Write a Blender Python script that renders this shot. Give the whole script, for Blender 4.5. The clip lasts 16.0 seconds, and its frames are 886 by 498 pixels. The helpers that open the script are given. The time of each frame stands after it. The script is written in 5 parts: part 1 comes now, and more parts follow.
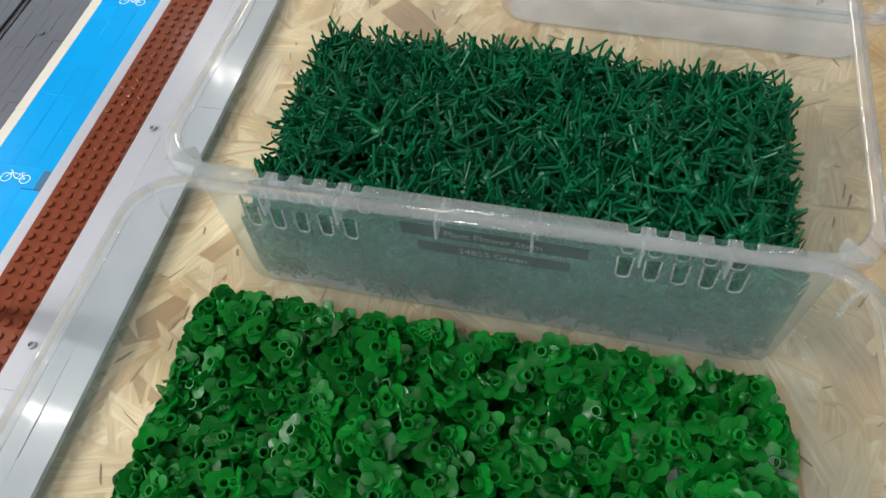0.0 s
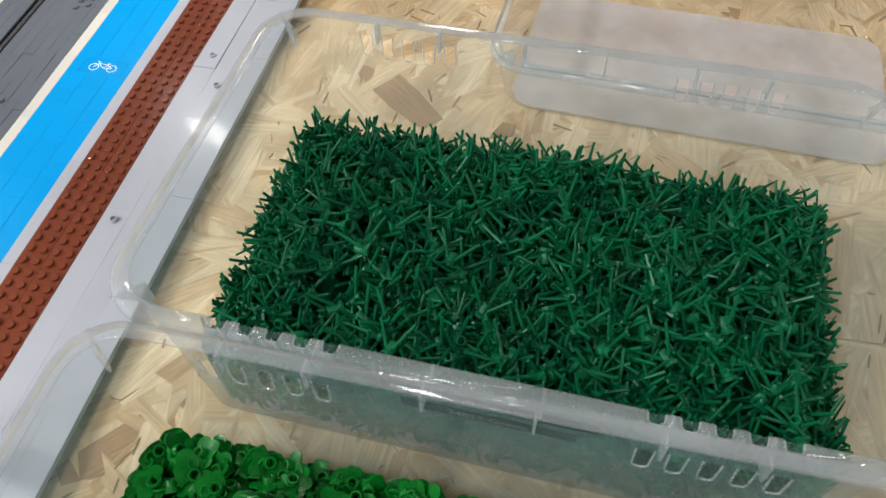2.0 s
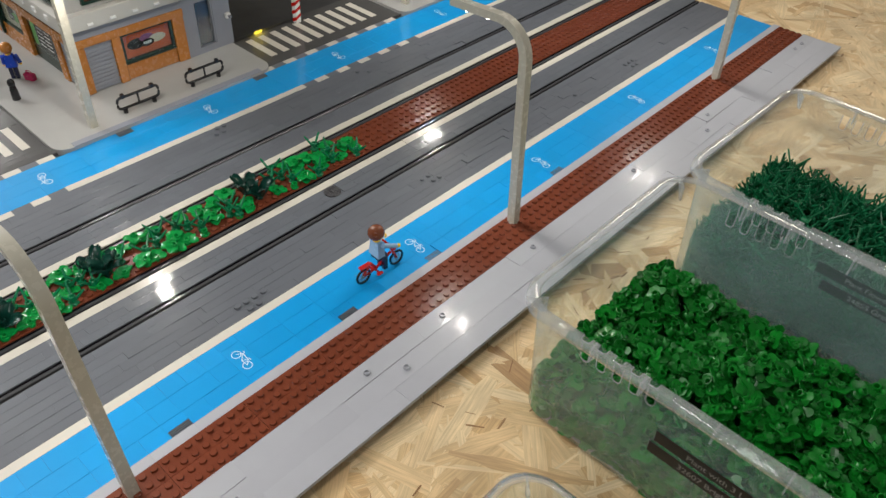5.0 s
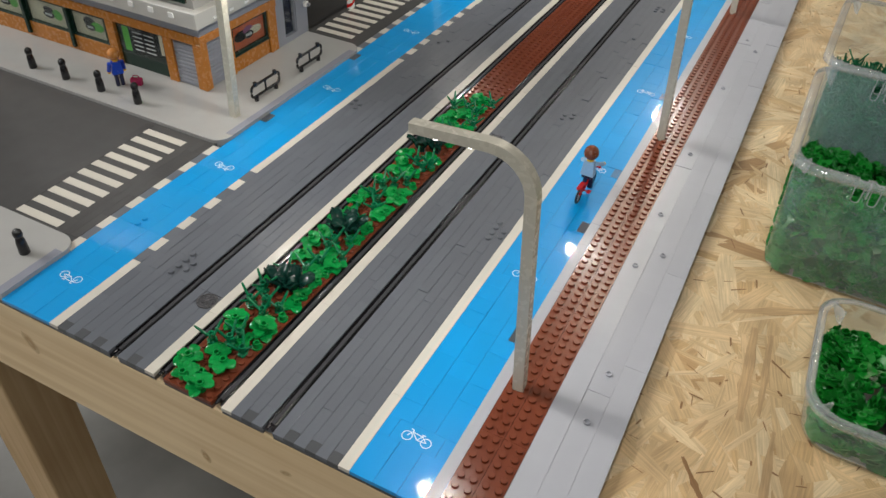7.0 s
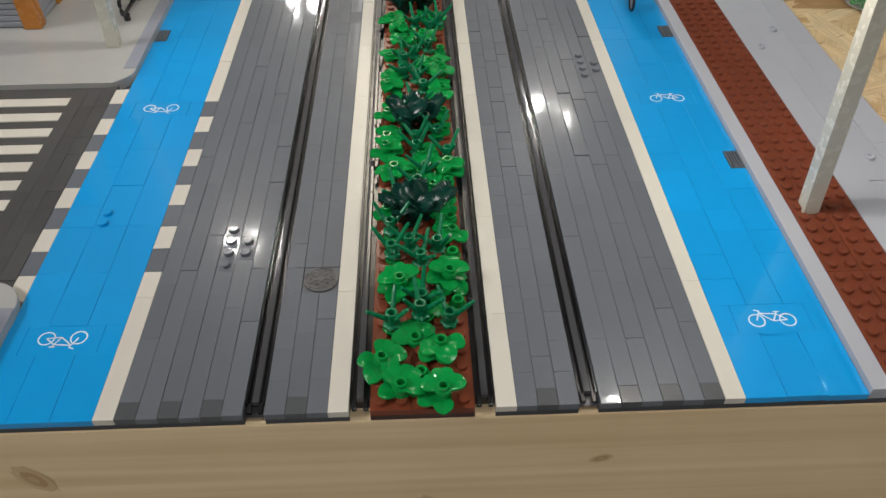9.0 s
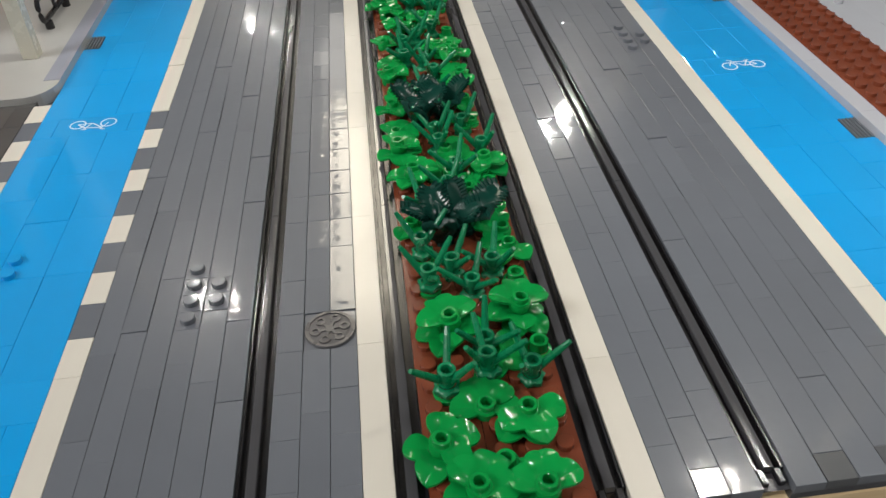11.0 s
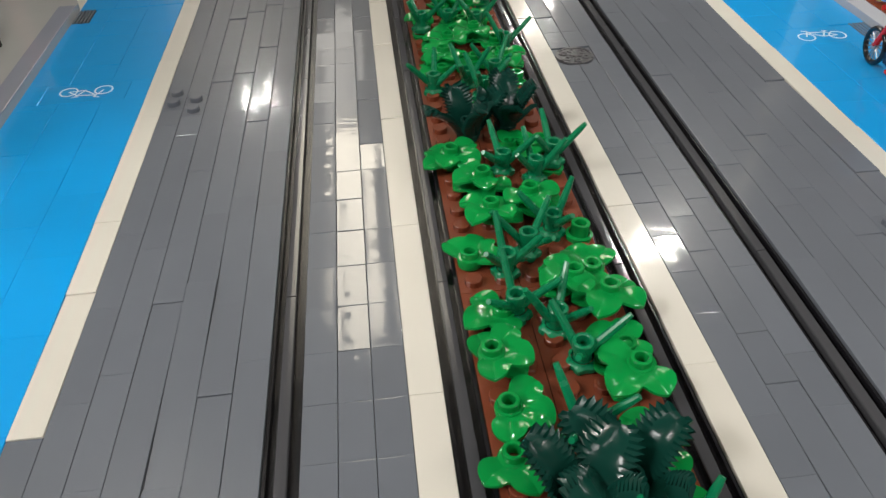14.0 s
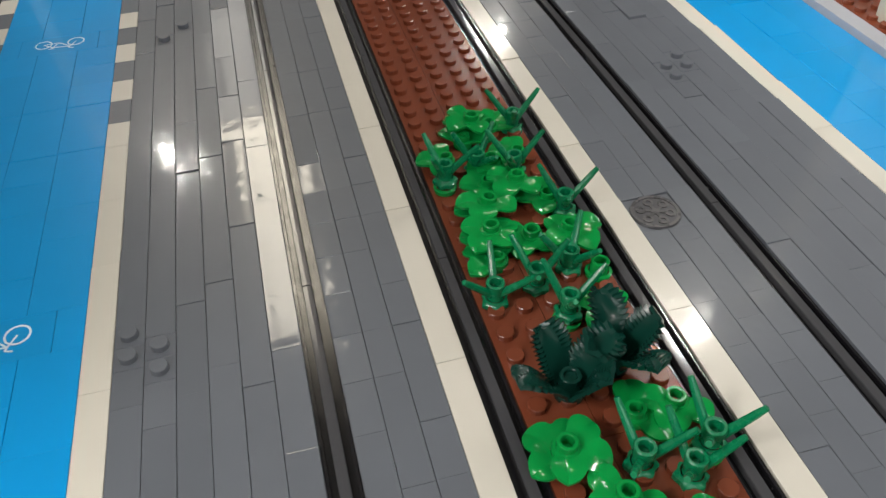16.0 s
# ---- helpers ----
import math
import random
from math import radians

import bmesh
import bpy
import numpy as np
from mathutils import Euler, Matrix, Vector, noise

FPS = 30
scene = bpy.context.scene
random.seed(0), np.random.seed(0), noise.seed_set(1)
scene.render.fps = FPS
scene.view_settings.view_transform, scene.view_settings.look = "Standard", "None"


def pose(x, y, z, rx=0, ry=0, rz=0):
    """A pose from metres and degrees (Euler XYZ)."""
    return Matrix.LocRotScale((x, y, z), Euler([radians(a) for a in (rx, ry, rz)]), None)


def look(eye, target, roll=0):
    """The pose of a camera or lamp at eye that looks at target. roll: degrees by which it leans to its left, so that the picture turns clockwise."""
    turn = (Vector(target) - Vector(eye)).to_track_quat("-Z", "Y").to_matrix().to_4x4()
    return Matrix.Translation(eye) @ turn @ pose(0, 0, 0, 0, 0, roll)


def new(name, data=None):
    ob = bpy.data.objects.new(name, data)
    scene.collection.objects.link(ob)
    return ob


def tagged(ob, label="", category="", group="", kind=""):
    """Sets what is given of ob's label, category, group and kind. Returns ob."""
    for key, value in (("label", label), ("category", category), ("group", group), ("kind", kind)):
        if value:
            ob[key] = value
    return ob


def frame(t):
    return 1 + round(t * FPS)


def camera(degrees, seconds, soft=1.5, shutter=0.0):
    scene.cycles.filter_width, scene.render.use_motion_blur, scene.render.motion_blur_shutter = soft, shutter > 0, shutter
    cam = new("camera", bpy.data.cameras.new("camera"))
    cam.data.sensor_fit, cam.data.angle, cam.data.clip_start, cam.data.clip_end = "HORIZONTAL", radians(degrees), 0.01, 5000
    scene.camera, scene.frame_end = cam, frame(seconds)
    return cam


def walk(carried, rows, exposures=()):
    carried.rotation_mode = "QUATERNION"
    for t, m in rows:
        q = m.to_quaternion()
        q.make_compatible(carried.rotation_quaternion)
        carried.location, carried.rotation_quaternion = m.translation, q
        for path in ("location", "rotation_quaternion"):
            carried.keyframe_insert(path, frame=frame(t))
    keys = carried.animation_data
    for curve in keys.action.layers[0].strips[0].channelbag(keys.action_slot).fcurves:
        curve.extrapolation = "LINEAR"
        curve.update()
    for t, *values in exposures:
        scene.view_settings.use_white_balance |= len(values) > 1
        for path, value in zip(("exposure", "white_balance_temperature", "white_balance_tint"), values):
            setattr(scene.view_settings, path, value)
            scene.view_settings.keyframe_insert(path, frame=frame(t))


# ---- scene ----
cam = camera(61.0, 16.0)
PATH = [
    (0, (0.486, 0.317, 0.344), (0.179, 1.419, -1.297), -5.5),
    (0.5, (0.481, 0.354, 0.345), (0.255, 1.488, -1.287), -7.1),
    (1, (0.477, 0.383, 0.34), (0.3, 1.514, -1.3), -6.5),
    (1.5, (0.477, 0.394, 0.335), (0.28, 1.519, -1.306), -5.0),
    (2, (0.472, 0.388, 0.338), (0.179, 1.531, -1.277), -2.7),
    (2.5, (0.453, 0.358, 0.35), (0.0, 1.511, -1.22), -0.3),
    (3, (0.446, 0.313, 0.365), (-0.179, 1.456, -1.153), 1.5),
    (3.5, (0.448, 0.26, 0.379), (-0.321, 1.387, -1.083), 2.1),
    (4, (0.457, 0.193, 0.397), (-0.417, 1.312, -1.011), 1.9),
    (4.5, (0.476, 0.124, 0.412), (-0.48, 1.234, -0.949), 2.0),
    (5, (0.473, 0.044, 0.414), (-0.504, 1.181, -0.909), 3.2),
    (5.2, (0.465, 0.007, 0.417), (-0.499, 1.168, -0.896), 3.5),
    (7.3, (0.234, -0.216, 0.369), (-0.354, 1.201, -0.915), 2.3),
    (7.5, (0.202, -0.207, 0.349), (-0.33, 1.219, -0.948), 1.8),
    (8, (0.099, -0.185, 0.3), (-0.225, 1.262, -1.042), 2.3),
    (8.5, (0.032, -0.171, 0.269), (-0.059, 1.288, -1.096), 1.7),
    (8.7, (0.015, -0.169, 0.257), (0.019, 1.285, -1.116), 1.5),
    (10.8, (-0.02, -0.106, 0.166), (0.11, 1.421, -1.118), -3.7),
    (11, (-0.022, -0.093, 0.163), (0.106, 1.441, -1.113), -3.1),
    (11.5, (-0.024, -0.059, 0.156), (0.113, 1.479, -1.114), -1.7),
    (12, (-0.029, -0.02, 0.145), (0.121, 1.52, -1.121), -1.0),
    (12.5, (-0.028, 0.021, 0.141), (0.121, 1.565, -1.122), -1.4),
    (13, (-0.03, 0.05, 0.14), (0.128, 1.59, -1.126), -1.3),
    (13.5, (-0.031, 0.078, 0.138), (0.121, 1.617, -1.129), -1.6),
    (14, (-0.037, 0.11, 0.133), (0.102, 1.651, -1.133), -2.2),
    (14.5, (-0.044, 0.141, 0.134), (0.149, 1.669, -1.143), -1.2),
    (15, (-0.05, 0.173, 0.133), (0.235, 1.676, -1.154), -0.1),
    (15.5, (-0.055, 0.206, 0.138), (0.283, 1.677, -1.174), -0.9),
    (16, (-0.061, 0.23, 0.151), (0.28, 1.657, -1.209), -2.2),
]
walk(cam, [(t, look(eye, target, roll)) for t, eye, target, roll in PATH],
     exposures=((0, 0.38, 6250, 10), (2.0, 0.33, 6200, 10), (3.5, 0.02, 6300, 10), (5.0, -0.09, 6560, 10), (7.3, -0.19, 6500, 10), (8.5, -0.31, 6500, 10), (11.0, -0.10, 6500, 10), (16.0, -0.09, 6500, 10)))

# ---- light ----
world = bpy.data.worlds.new("hall_air")
world.use_nodes = True
world.node_tree.nodes["Background"].inputs[0].default_value = (0.9, 0.95, 1.0, 1)
world.node_tree.nodes["Background"].inputs[1].default_value = 0.02
scene.world = world

U = 0.008      # one module across the road
V = 0.0079     # one module along the road
PLATE = 0.0032
DECK = -0.0064  # top of the table
ROAD_END = 1.030
HEAD = 2.5      # ceiling above the road


def strip_or_fill(x, y, length, width, watts, tint=(1.0, 0.985, 0.96), turn=0):
    data = bpy.data.lights.new("strip_or_fill", "AREA")
    data.shape, data.size, data.size_y = "RECTANGLE", width, length
    data.energy, data.color = watts, tint
    ob = new("strip_or_fill", data)
    ob.matrix_world = pose(x, y, HEAD - 0.06, 0, 0, turn)


# warm strip and its fainter far neighbour, both mirrored in the road tiles
strip_or_fill(-0.215, 3.6, 2.0, 0.25, 28, (1.0, 0.90, 0.72), 2)
strip_or_fill(-0.30, 5.5, 1.5, 0.30, 5, (1.0, 0.95, 0.86))
# unseen fills, added to set the level and direction of light
strip_or_fill(-2.7, -0.6, 1.2, 0.4, 120)
strip_or_fill(2.4, -1.9, 2.6, 0.3, 8)
strip_or_fill(3.4, -0.9, 2.6, 0.3, 8)
strip_or_fill(0.1, -4.3, 2.6, 0.3, 75)
# overhead strip, inferred from thin glints on leaves and tile ends
strip_or_fill(0.05, -0.7, 1.5, 0.14, 12)
# two more unseen fills, added from the sides
strip_or_fill(4.2, 2.8, 2.6, 0.3, 90)
strip_or_fill(-5.0, 0.5, 1.6, 0.3, 90)


def led(x, y, z, watts=0.25):
    data = bpy.data.lights.new("lamp_glow", "SPOT")
    data.energy, data.shadow_soft_size, data.color = watts, 0.0026, (1.0, 0.955, 0.875)
    data.spot_size, data.spot_blend = radians(168), 0.5
    ob = new("lamp_glow", data)
    ob.location = (x, y, z)


# ---- materials ----
def tree_of(name):
    m = bpy.data.materials.new(name)
    m.use_nodes = True
    nt = m.node_tree
    return m, nt, nt.nodes["Principled BSDF"]


def link(nt, a, out, b, inp):
    nt.links.new(a.outputs[out], b.inputs[inp])


def plastic(name, colour, rough=0.2, vary=0.05, scuff=0.10, island=False, bump=0.05, spec=0.5, dents=0.0, coat=0.0):
    """Moulded toy plastic: slight shade differences piece by piece, faint scuffs and a very slightly wavy face."""
    m, nt, p = tree_of(name)
    n = nt.nodes
    if island:
        info = n.new("ShaderNodeNewGeometry")
        out = "Random Per Island"
    else:
        info = n.new("ShaderNodeObjectInfo")
        out = "Random"
    coord = n.new("ShaderNodeTexCoord")
    grime = n.new("ShaderNodeTexNoise")
    grime.inputs["Scale"].default_value, grime.inputs["Detail"].default_value = 55, 4
    geo = n.new("ShaderNodeNewGeometry")
    link(nt, geo, "Position", grime, "Vector")
    mr = n.new("ShaderNodeMapRange")
    mr.inputs["To Min"].default_value, mr.inputs["To Max"].default_value = 1 - vary, 1 + vary
    link(nt, info, out, mr, "Value")
    mg = n.new("ShaderNodeMapRange")
    mg.inputs["From Min"].default_value, mg.inputs["From Max"].default_value = 0.3, 0.7
    mg.inputs["To Min"].default_value, mg.inputs["To Max"].default_value = 1 - vary * 0.7, 1 + vary * 0.4
    link(nt, grime, "Fac", mg, "Value")
    mul = n.new("ShaderNodeMath")
    mul.operation = "MULTIPLY"
    link(nt, mr, 0, mul, 0)
    link(nt, mg, 0, mul, 1)
    hsv = n.new("ShaderNodeHueSaturation")
    hsv.inputs["Color"].default_value = (*colour, 1)
    link(nt, mul, 0, hsv, "Value")
    link(nt, hsv, 0, p, "Base Color")
    scr = n.new("ShaderNodeTexNoise")
    scr.inputs["Scale"].default_value, scr.inputs["Detail"].default_value = 240, 5
    link(nt, geo, "Position", scr, "Vector")
    rr = n.new("ShaderNodeMapRange")
    rr.inputs["From Min"].default_value, rr.inputs["From Max"].default_value = 0.35, 0.75
    rr.inputs["To Min"].default_value, rr.inputs["To Max"].default_value = rough, rough + scuff
    link(nt, scr, "Fac", rr, "Value")
    if coat:
        # a polished skin over a duller body: a sharp reflection inside a soft halo
        p.inputs["Coat Weight"].default_value, p.inputs["Roughness"].default_value = coat, 0.38
        link(nt, rr, 0, p, "Coat Roughness")
        spec *= 0.4
    else:
        link(nt, rr, 0, p, "Roughness")
    if bump:
        wav = n.new("ShaderNodeTexNoise")
        wav.inputs["Scale"].default_value, wav.inputs["Detail"].default_value = 170, 2
        link(nt, geo, "Position", wav, "Vector")
        bp = n.new("ShaderNodeBump")
        bp.inputs["Strength"].default_value, bp.inputs["Distance"].default_value = bump, 0.0006
        link(nt, wav, "Fac", bp, "Height")
        if dents:
            # shallow sink marks over the studs below
            sc = n.new("ShaderNodeVectorMath")
            sc.operation, sc.inputs[1].default_value, sc.inputs[2].default_value = "MULTIPLY_ADD", (1 / U, 1 / V, 0), (100.5, 100.0, 0)
            link(nt, geo, "Position", sc, 0)
            fr = n.new("ShaderNodeVectorMath")
            fr.operation = "FRACTION"
            link(nt, sc, 0, fr, 0)
            di = n.new("ShaderNodeVectorMath")
            di.operation, di.inputs[1].default_value = "DISTANCE", (0.5, 0.5, 0)
            link(nt, fr, 0, di, 0)
            dm = n.new("ShaderNodeMapRange")
            dm.interpolation_type = "SMOOTHSTEP"
            dm.inputs["From Min"].default_value, dm.inputs["From Max"].default_value = 0.0, 0.30
            dm.inputs["To Min"].default_value, dm.inputs["To Max"].default_value = 1, 0
            link(nt, di, "Value", dm, "Value")
            spot = n.new("ShaderNodeTexNoise")
            spot.inputs["Scale"].default_value = 75
            link(nt, geo, "Position", spot, "Vector")
            dx = n.new("ShaderNodeMath")
            dx.operation = "MULTIPLY"
            link(nt, dm, 0, dx, 0)
            sm = n.new("ShaderNodeMapRange")
            sm.inputs["From Min"].default_value, sm.inputs["From Max"].default_value = 0.40, 0.66
            sm.inputs["To Min"].default_value, sm.inputs["To Max"].default_value = 0.12, 1.0
            link(nt, spot, "Fac", sm, "Value")
            link(nt, sm, 0, dx, 1)
            b2 = n.new("ShaderNodeBump")
            b2.inputs["Strength"].default_value, b2.inputs["Distance"].default_value = 1.0, dents
            link(nt, dx, 0, b2, "Height")
            link(nt, b2, 0, bp, "Normal")
        link(nt, bp, 0, p, "Normal")
        if coat:
            link(nt, bp, 0, p, "Coat Normal")
    p.inputs["IOR"].default_value = 1.53
    p.inputs["Specular IOR Level"].default_value = spec
    return m


ASPHALT = plastic("dark_grey_plastic", (0.115, 0.125, 0.144), 0.052, 0.045, 0.06, bump=0.06, dents=0.000028, coat=0.58)
ASPHALT_OLD = plastic("aged_grey_plastic", (0.070, 0.074, 0.080), 0.08, 0.05, 0.08, bump=0.05, coat=0.6)
BLUE = plastic("azure_plastic", (0.0, 0.280, 0.655), 0.035, 0.03, 0.05, bump=0.045, dents=0.000030, coat=0.8)
CREAM = plastic("cream_plastic", (0.565, 0.535, 0.47), 0.09, 0.03, 0.08, bump=0.04, dents=0.000024, coat=0.35)
BROWN = plastic("brown_plastic", (0.165, 0.042, 0.020), 0.19, 0.05, 0.08, bump=0.015, spec=0.33)
BROWN_DARK = plastic("dark_brown_plastic", (0.045, 0.015, 0.009), 0.28, 0.04)
GREY = plastic("light_grey_plastic", (0.365, 0.375, 0.41), 0.09, 0.03, 0.10, bump=0.07, dents=0.000022, coat=0.14)
GREY_WARM = plastic("stone_grey_plastic", (0.37, 0.368, 0.355), 0.13, 0.04, 0.05, bump=0.02)
# side street grey, darker than the main road tiles
SIDE = plastic("side_street_plastic", (0.070, 0.069, 0.068), 0.16, 0.08, 0.10, bump=0.02)
RAIL = plastic("charcoal_rail_plastic", (0.055, 0.055, 0.060), 0.14, 0.02, 0.04, bump=0.015, spec=0.45)
BLACK = plastic("black_plastic", (0.010, 0.010, 0.012), 0.16, 0.05, 0.12)
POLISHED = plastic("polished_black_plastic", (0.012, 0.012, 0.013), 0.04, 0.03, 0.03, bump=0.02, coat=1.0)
BASE = plastic("base_grey_plastic", (0.045, 0.046, 0.052), 0.30, 0.05)
LEAF = plastic("bright_green_plastic", (0.003, 0.240, 0.046), 0.09, 0.08, 0.08, bump=0.05, spec=0.28)
LEAF_PILE = plastic("bright_green_pile", (0.004, 0.158, 0.014), 0.24, 0.26, 0.10, island=True, spec=0.24)
LEAF_LOOSE = plastic("bright_green_loose", (0.004, 0.158, 0.014), 0.24, 0.26, 0.10, spec=0.24)
STEM = plastic("green_plastic", (0.002, 0.165, 0.066), 0.22, 0.10, 0.12, spec=0.3)
STEM_PILE = plastic("green_pile", (0.004, 0.122, 0.045), 0.32, 0.30, 0.10, island=True, spec=0.20)
STEM_LOOSE = plastic("green_loose", (0.004, 0.122, 0.045), 0.32, 0.30, 0.10, spec=0.20)
BUSH = plastic("deep_green_plastic", (0.004, 0.036, 0.026), 0.15, 0.06, 0.12, bump=0.16, spec=0.22)
POST = plastic("pale_tan_plastic", (0.53, 0.505, 0.42), 0.22, 0.03, 0.10)
ORANGE = plastic("ochre_orange_plastic", (0.46, 0.175, 0.030), 0.22, 0.04)
RED = plastic("red_plastic", (0.55, 0.012, 0.010), 0.18, 0.04)
WHITE = plastic("white_plastic", (0.80, 0.80, 0.78), 0.18, 0.02)
LEDGE = plastic("old_white_plastic", (0.50, 0.49, 0.455), 0.35, 0.03, spec=0.3)
BRICK = plastic("blue_grey_plastic", (0.27, 0.285, 0.325), 0.35, 0.05, spec=0.3)
KERB = plastic("slate_grey_plastic", (0.235, 0.243, 0.29), 0.10, 0.04, 0.08, bump=0.02)
PURPLE = plastic("violet_poster_print", (0.22, 0.05, 0.16), 0.3, 0.1, 0.1)
PRINT = plastic("white_print", (0.66, 0.75, 0.84), 0.30, 0.0, 0.05, bump=0)
FOREST = plastic("forest_green_plastic", (0.006, 0.028, 0.018), 0.2, 0.04)
PINK = plastic("magenta_plastic", (0.35, 0.012, 0.07), 0.2, 0.03)
ROYAL = plastic("royal_blue_plastic", (0.01, 0.06, 0.50), 0.2, 0.03)
NAVY = plastic("navy_plastic", (0.012, 0.016, 0.045), 0.2, 0.03)
SKY = plastic("pale_blue_plastic", (0.27, 0.46, 0.68), 0.2, 0.03)
HAIR = plastic("chestnut_plastic", (0.16, 0.045, 0.018), 0.2, 0.05)
YELLOW = plastic("yellow_plastic", (0.80, 0.47, 0.02), 0.2, 0.03)
METALLIC = plastic("pewter_plastic", (0.105, 0.102, 0.106), 0.25, 0.04)
METALLIC.node_tree.nodes["Principled BSDF"].inputs["Metallic"].default_value = 0.3
PEARL = plastic("pearl_grey_plastic", (0.30, 0.30, 0.31), 0.25, 0.04)
PEARL.node_tree.nodes["Principled BSDF"].inputs["Metallic"].default_value = 0.4
TAPE = plastic("black_label_tape", (0.008, 0.007, 0.007), 0.4, 0.0, 0.1)
INK = plastic("label_lettering", (0.22, 0.22, 0.21), 0.5, 0.0, 0.1, bump=0)
POSTER = plastic("orange_poster_print", (0.60, 0.10, 0.015), 0.3, 0.25, 0.1)
POSTER_PALE = plastic("pale_poster_print", (0.65, 0.58, 0.42), 0.3, 0.10, 0.1)
POSTER_LIME = plastic("lime_poster_print", (0.10, 0.45, 0.05), 0.3, 0.10, 0.1)


def glass(name, clear=0.80, tint=(0.9, 0.95, 0.95), rough=0.05, milk=0.0, milk_colour=(0.85, 0.88, 0.9)):
    """Thin clear plastic: light goes straight through, a milky share scatters, the face reflects by its angle."""
    m, nt, p = tree_of(name)
    n = nt.nodes
    n.remove(p)
    tr = n.new("ShaderNodeBsdfTransparent")
    tr.inputs[0].default_value = (*tint, 1)
    gl = n.new("ShaderNodeBsdfGlossy")
    gl.inputs["Roughness"].default_value = rough
    lw = n.new("ShaderNodeLayerWeight")
    lw.inputs["Blend"].default_value = 0.5
    p5 = n.new("ShaderNodeMath")
    p5.operation, p5.inputs[1].default_value = "POWER", 4.0
    link(nt, lw, "Facing", p5, 0)
    fr = n.new("ShaderNodeMath")
    fr.operation, fr.inputs[1].default_value, fr.inputs[2].default_value = "MULTIPLY_ADD", 0.50, 0.045
    link(nt, p5, 0, fr, 0)
    last = tr
    if milk:
        di = n.new("ShaderNodeBsdfDiffuse")
        di.inputs[0].default_value = (*milk_colour, 1)
        tl = n.new("ShaderNodeBsdfTranslucent")
        tl.inputs[0].default_value = (*milk_colour, 1)
        half = n.new("ShaderNodeMixShader")
        half.inputs[0].default_value = 0.25
        link(nt, di, 0, half, 1)
        link(nt, tl, 0, half, 2)
        geo = n.new("ShaderNodeNewGeometry")
        cloud = n.new("ShaderNodeTexNoise")
        cloud.inputs["Scale"].default_value, cloud.inputs["Detail"].default_value = 28, 5
        link(nt, geo, "Position", cloud, "Vector")
        cm = n.new("ShaderNodeMapRange")
        cm.inputs["From Min"].default_value, cm.inputs["From Max"].default_value = 0.3, 0.7
        cm.inputs["To Min"].default_value, cm.inputs["To Max"].default_value = milk * 0.75, milk * 1.3
        link(nt, cloud, "Fac", cm, "Value")
        mm = n.new("ShaderNodeMixShader")
        link(nt, cm, 0, mm, 0)
        link(nt, tr, 0, mm, 1)
        link(nt, half, 0, mm, 2)
        last = mm
    mix = n.new("ShaderNodeMixShader")
    link(nt, fr, 0, mix, 0)
    link(nt, last, 0, mix, 1)
    link(nt, gl, 0, mix, 2)
    link(nt, mix, 0, n["Material Output"], 0)
    return m


TUB = glass("frosted_clear_plastic", tint=(0.97, 0.98, 0.975), rough=0.08, milk=0.15, milk_colour=(0.64, 0.88, 0.92))
TRAY = glass("clear_tray_plastic", tint=(0.985, 0.985, 0.98), rough=0.08, milk=0.05, milk_colour=(0.95, 0.93, 0.90))
TUB_BASE = glass("clear_base_plastic", tint=(0.975, 0.98, 0.975), rough=0.08, milk=0.44, milk_colour=(0.92, 0.87, 0.86))
TUB_RIM = glass("frosted_rim_plastic", tint=(0.95, 0.96, 0.96), rough=0.06, milk=0.20)
TUB_EDGE = glass("thick_edge_plastic", tint=(0.95, 0.96, 0.96), rough=0.10, milk=0.28)
PANE = glass("window_plastic", tint=(0.90, 0.93, 0.93), rough=0.03)
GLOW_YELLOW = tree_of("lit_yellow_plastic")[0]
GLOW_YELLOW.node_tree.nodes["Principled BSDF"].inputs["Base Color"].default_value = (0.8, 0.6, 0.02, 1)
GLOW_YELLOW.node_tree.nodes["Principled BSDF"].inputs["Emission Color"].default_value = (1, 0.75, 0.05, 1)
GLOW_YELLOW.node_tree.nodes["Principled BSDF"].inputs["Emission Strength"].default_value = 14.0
GLOW = tree_of("led_face")[0]
GLOW.node_tree.nodes["Principled BSDF"].inputs["Emission Color"].default_value = (1, 0.97, 0.9, 1)
GLOW.node_tree.nodes["Principled BSDF"].inputs["Emission Strength"].default_value = 6.0


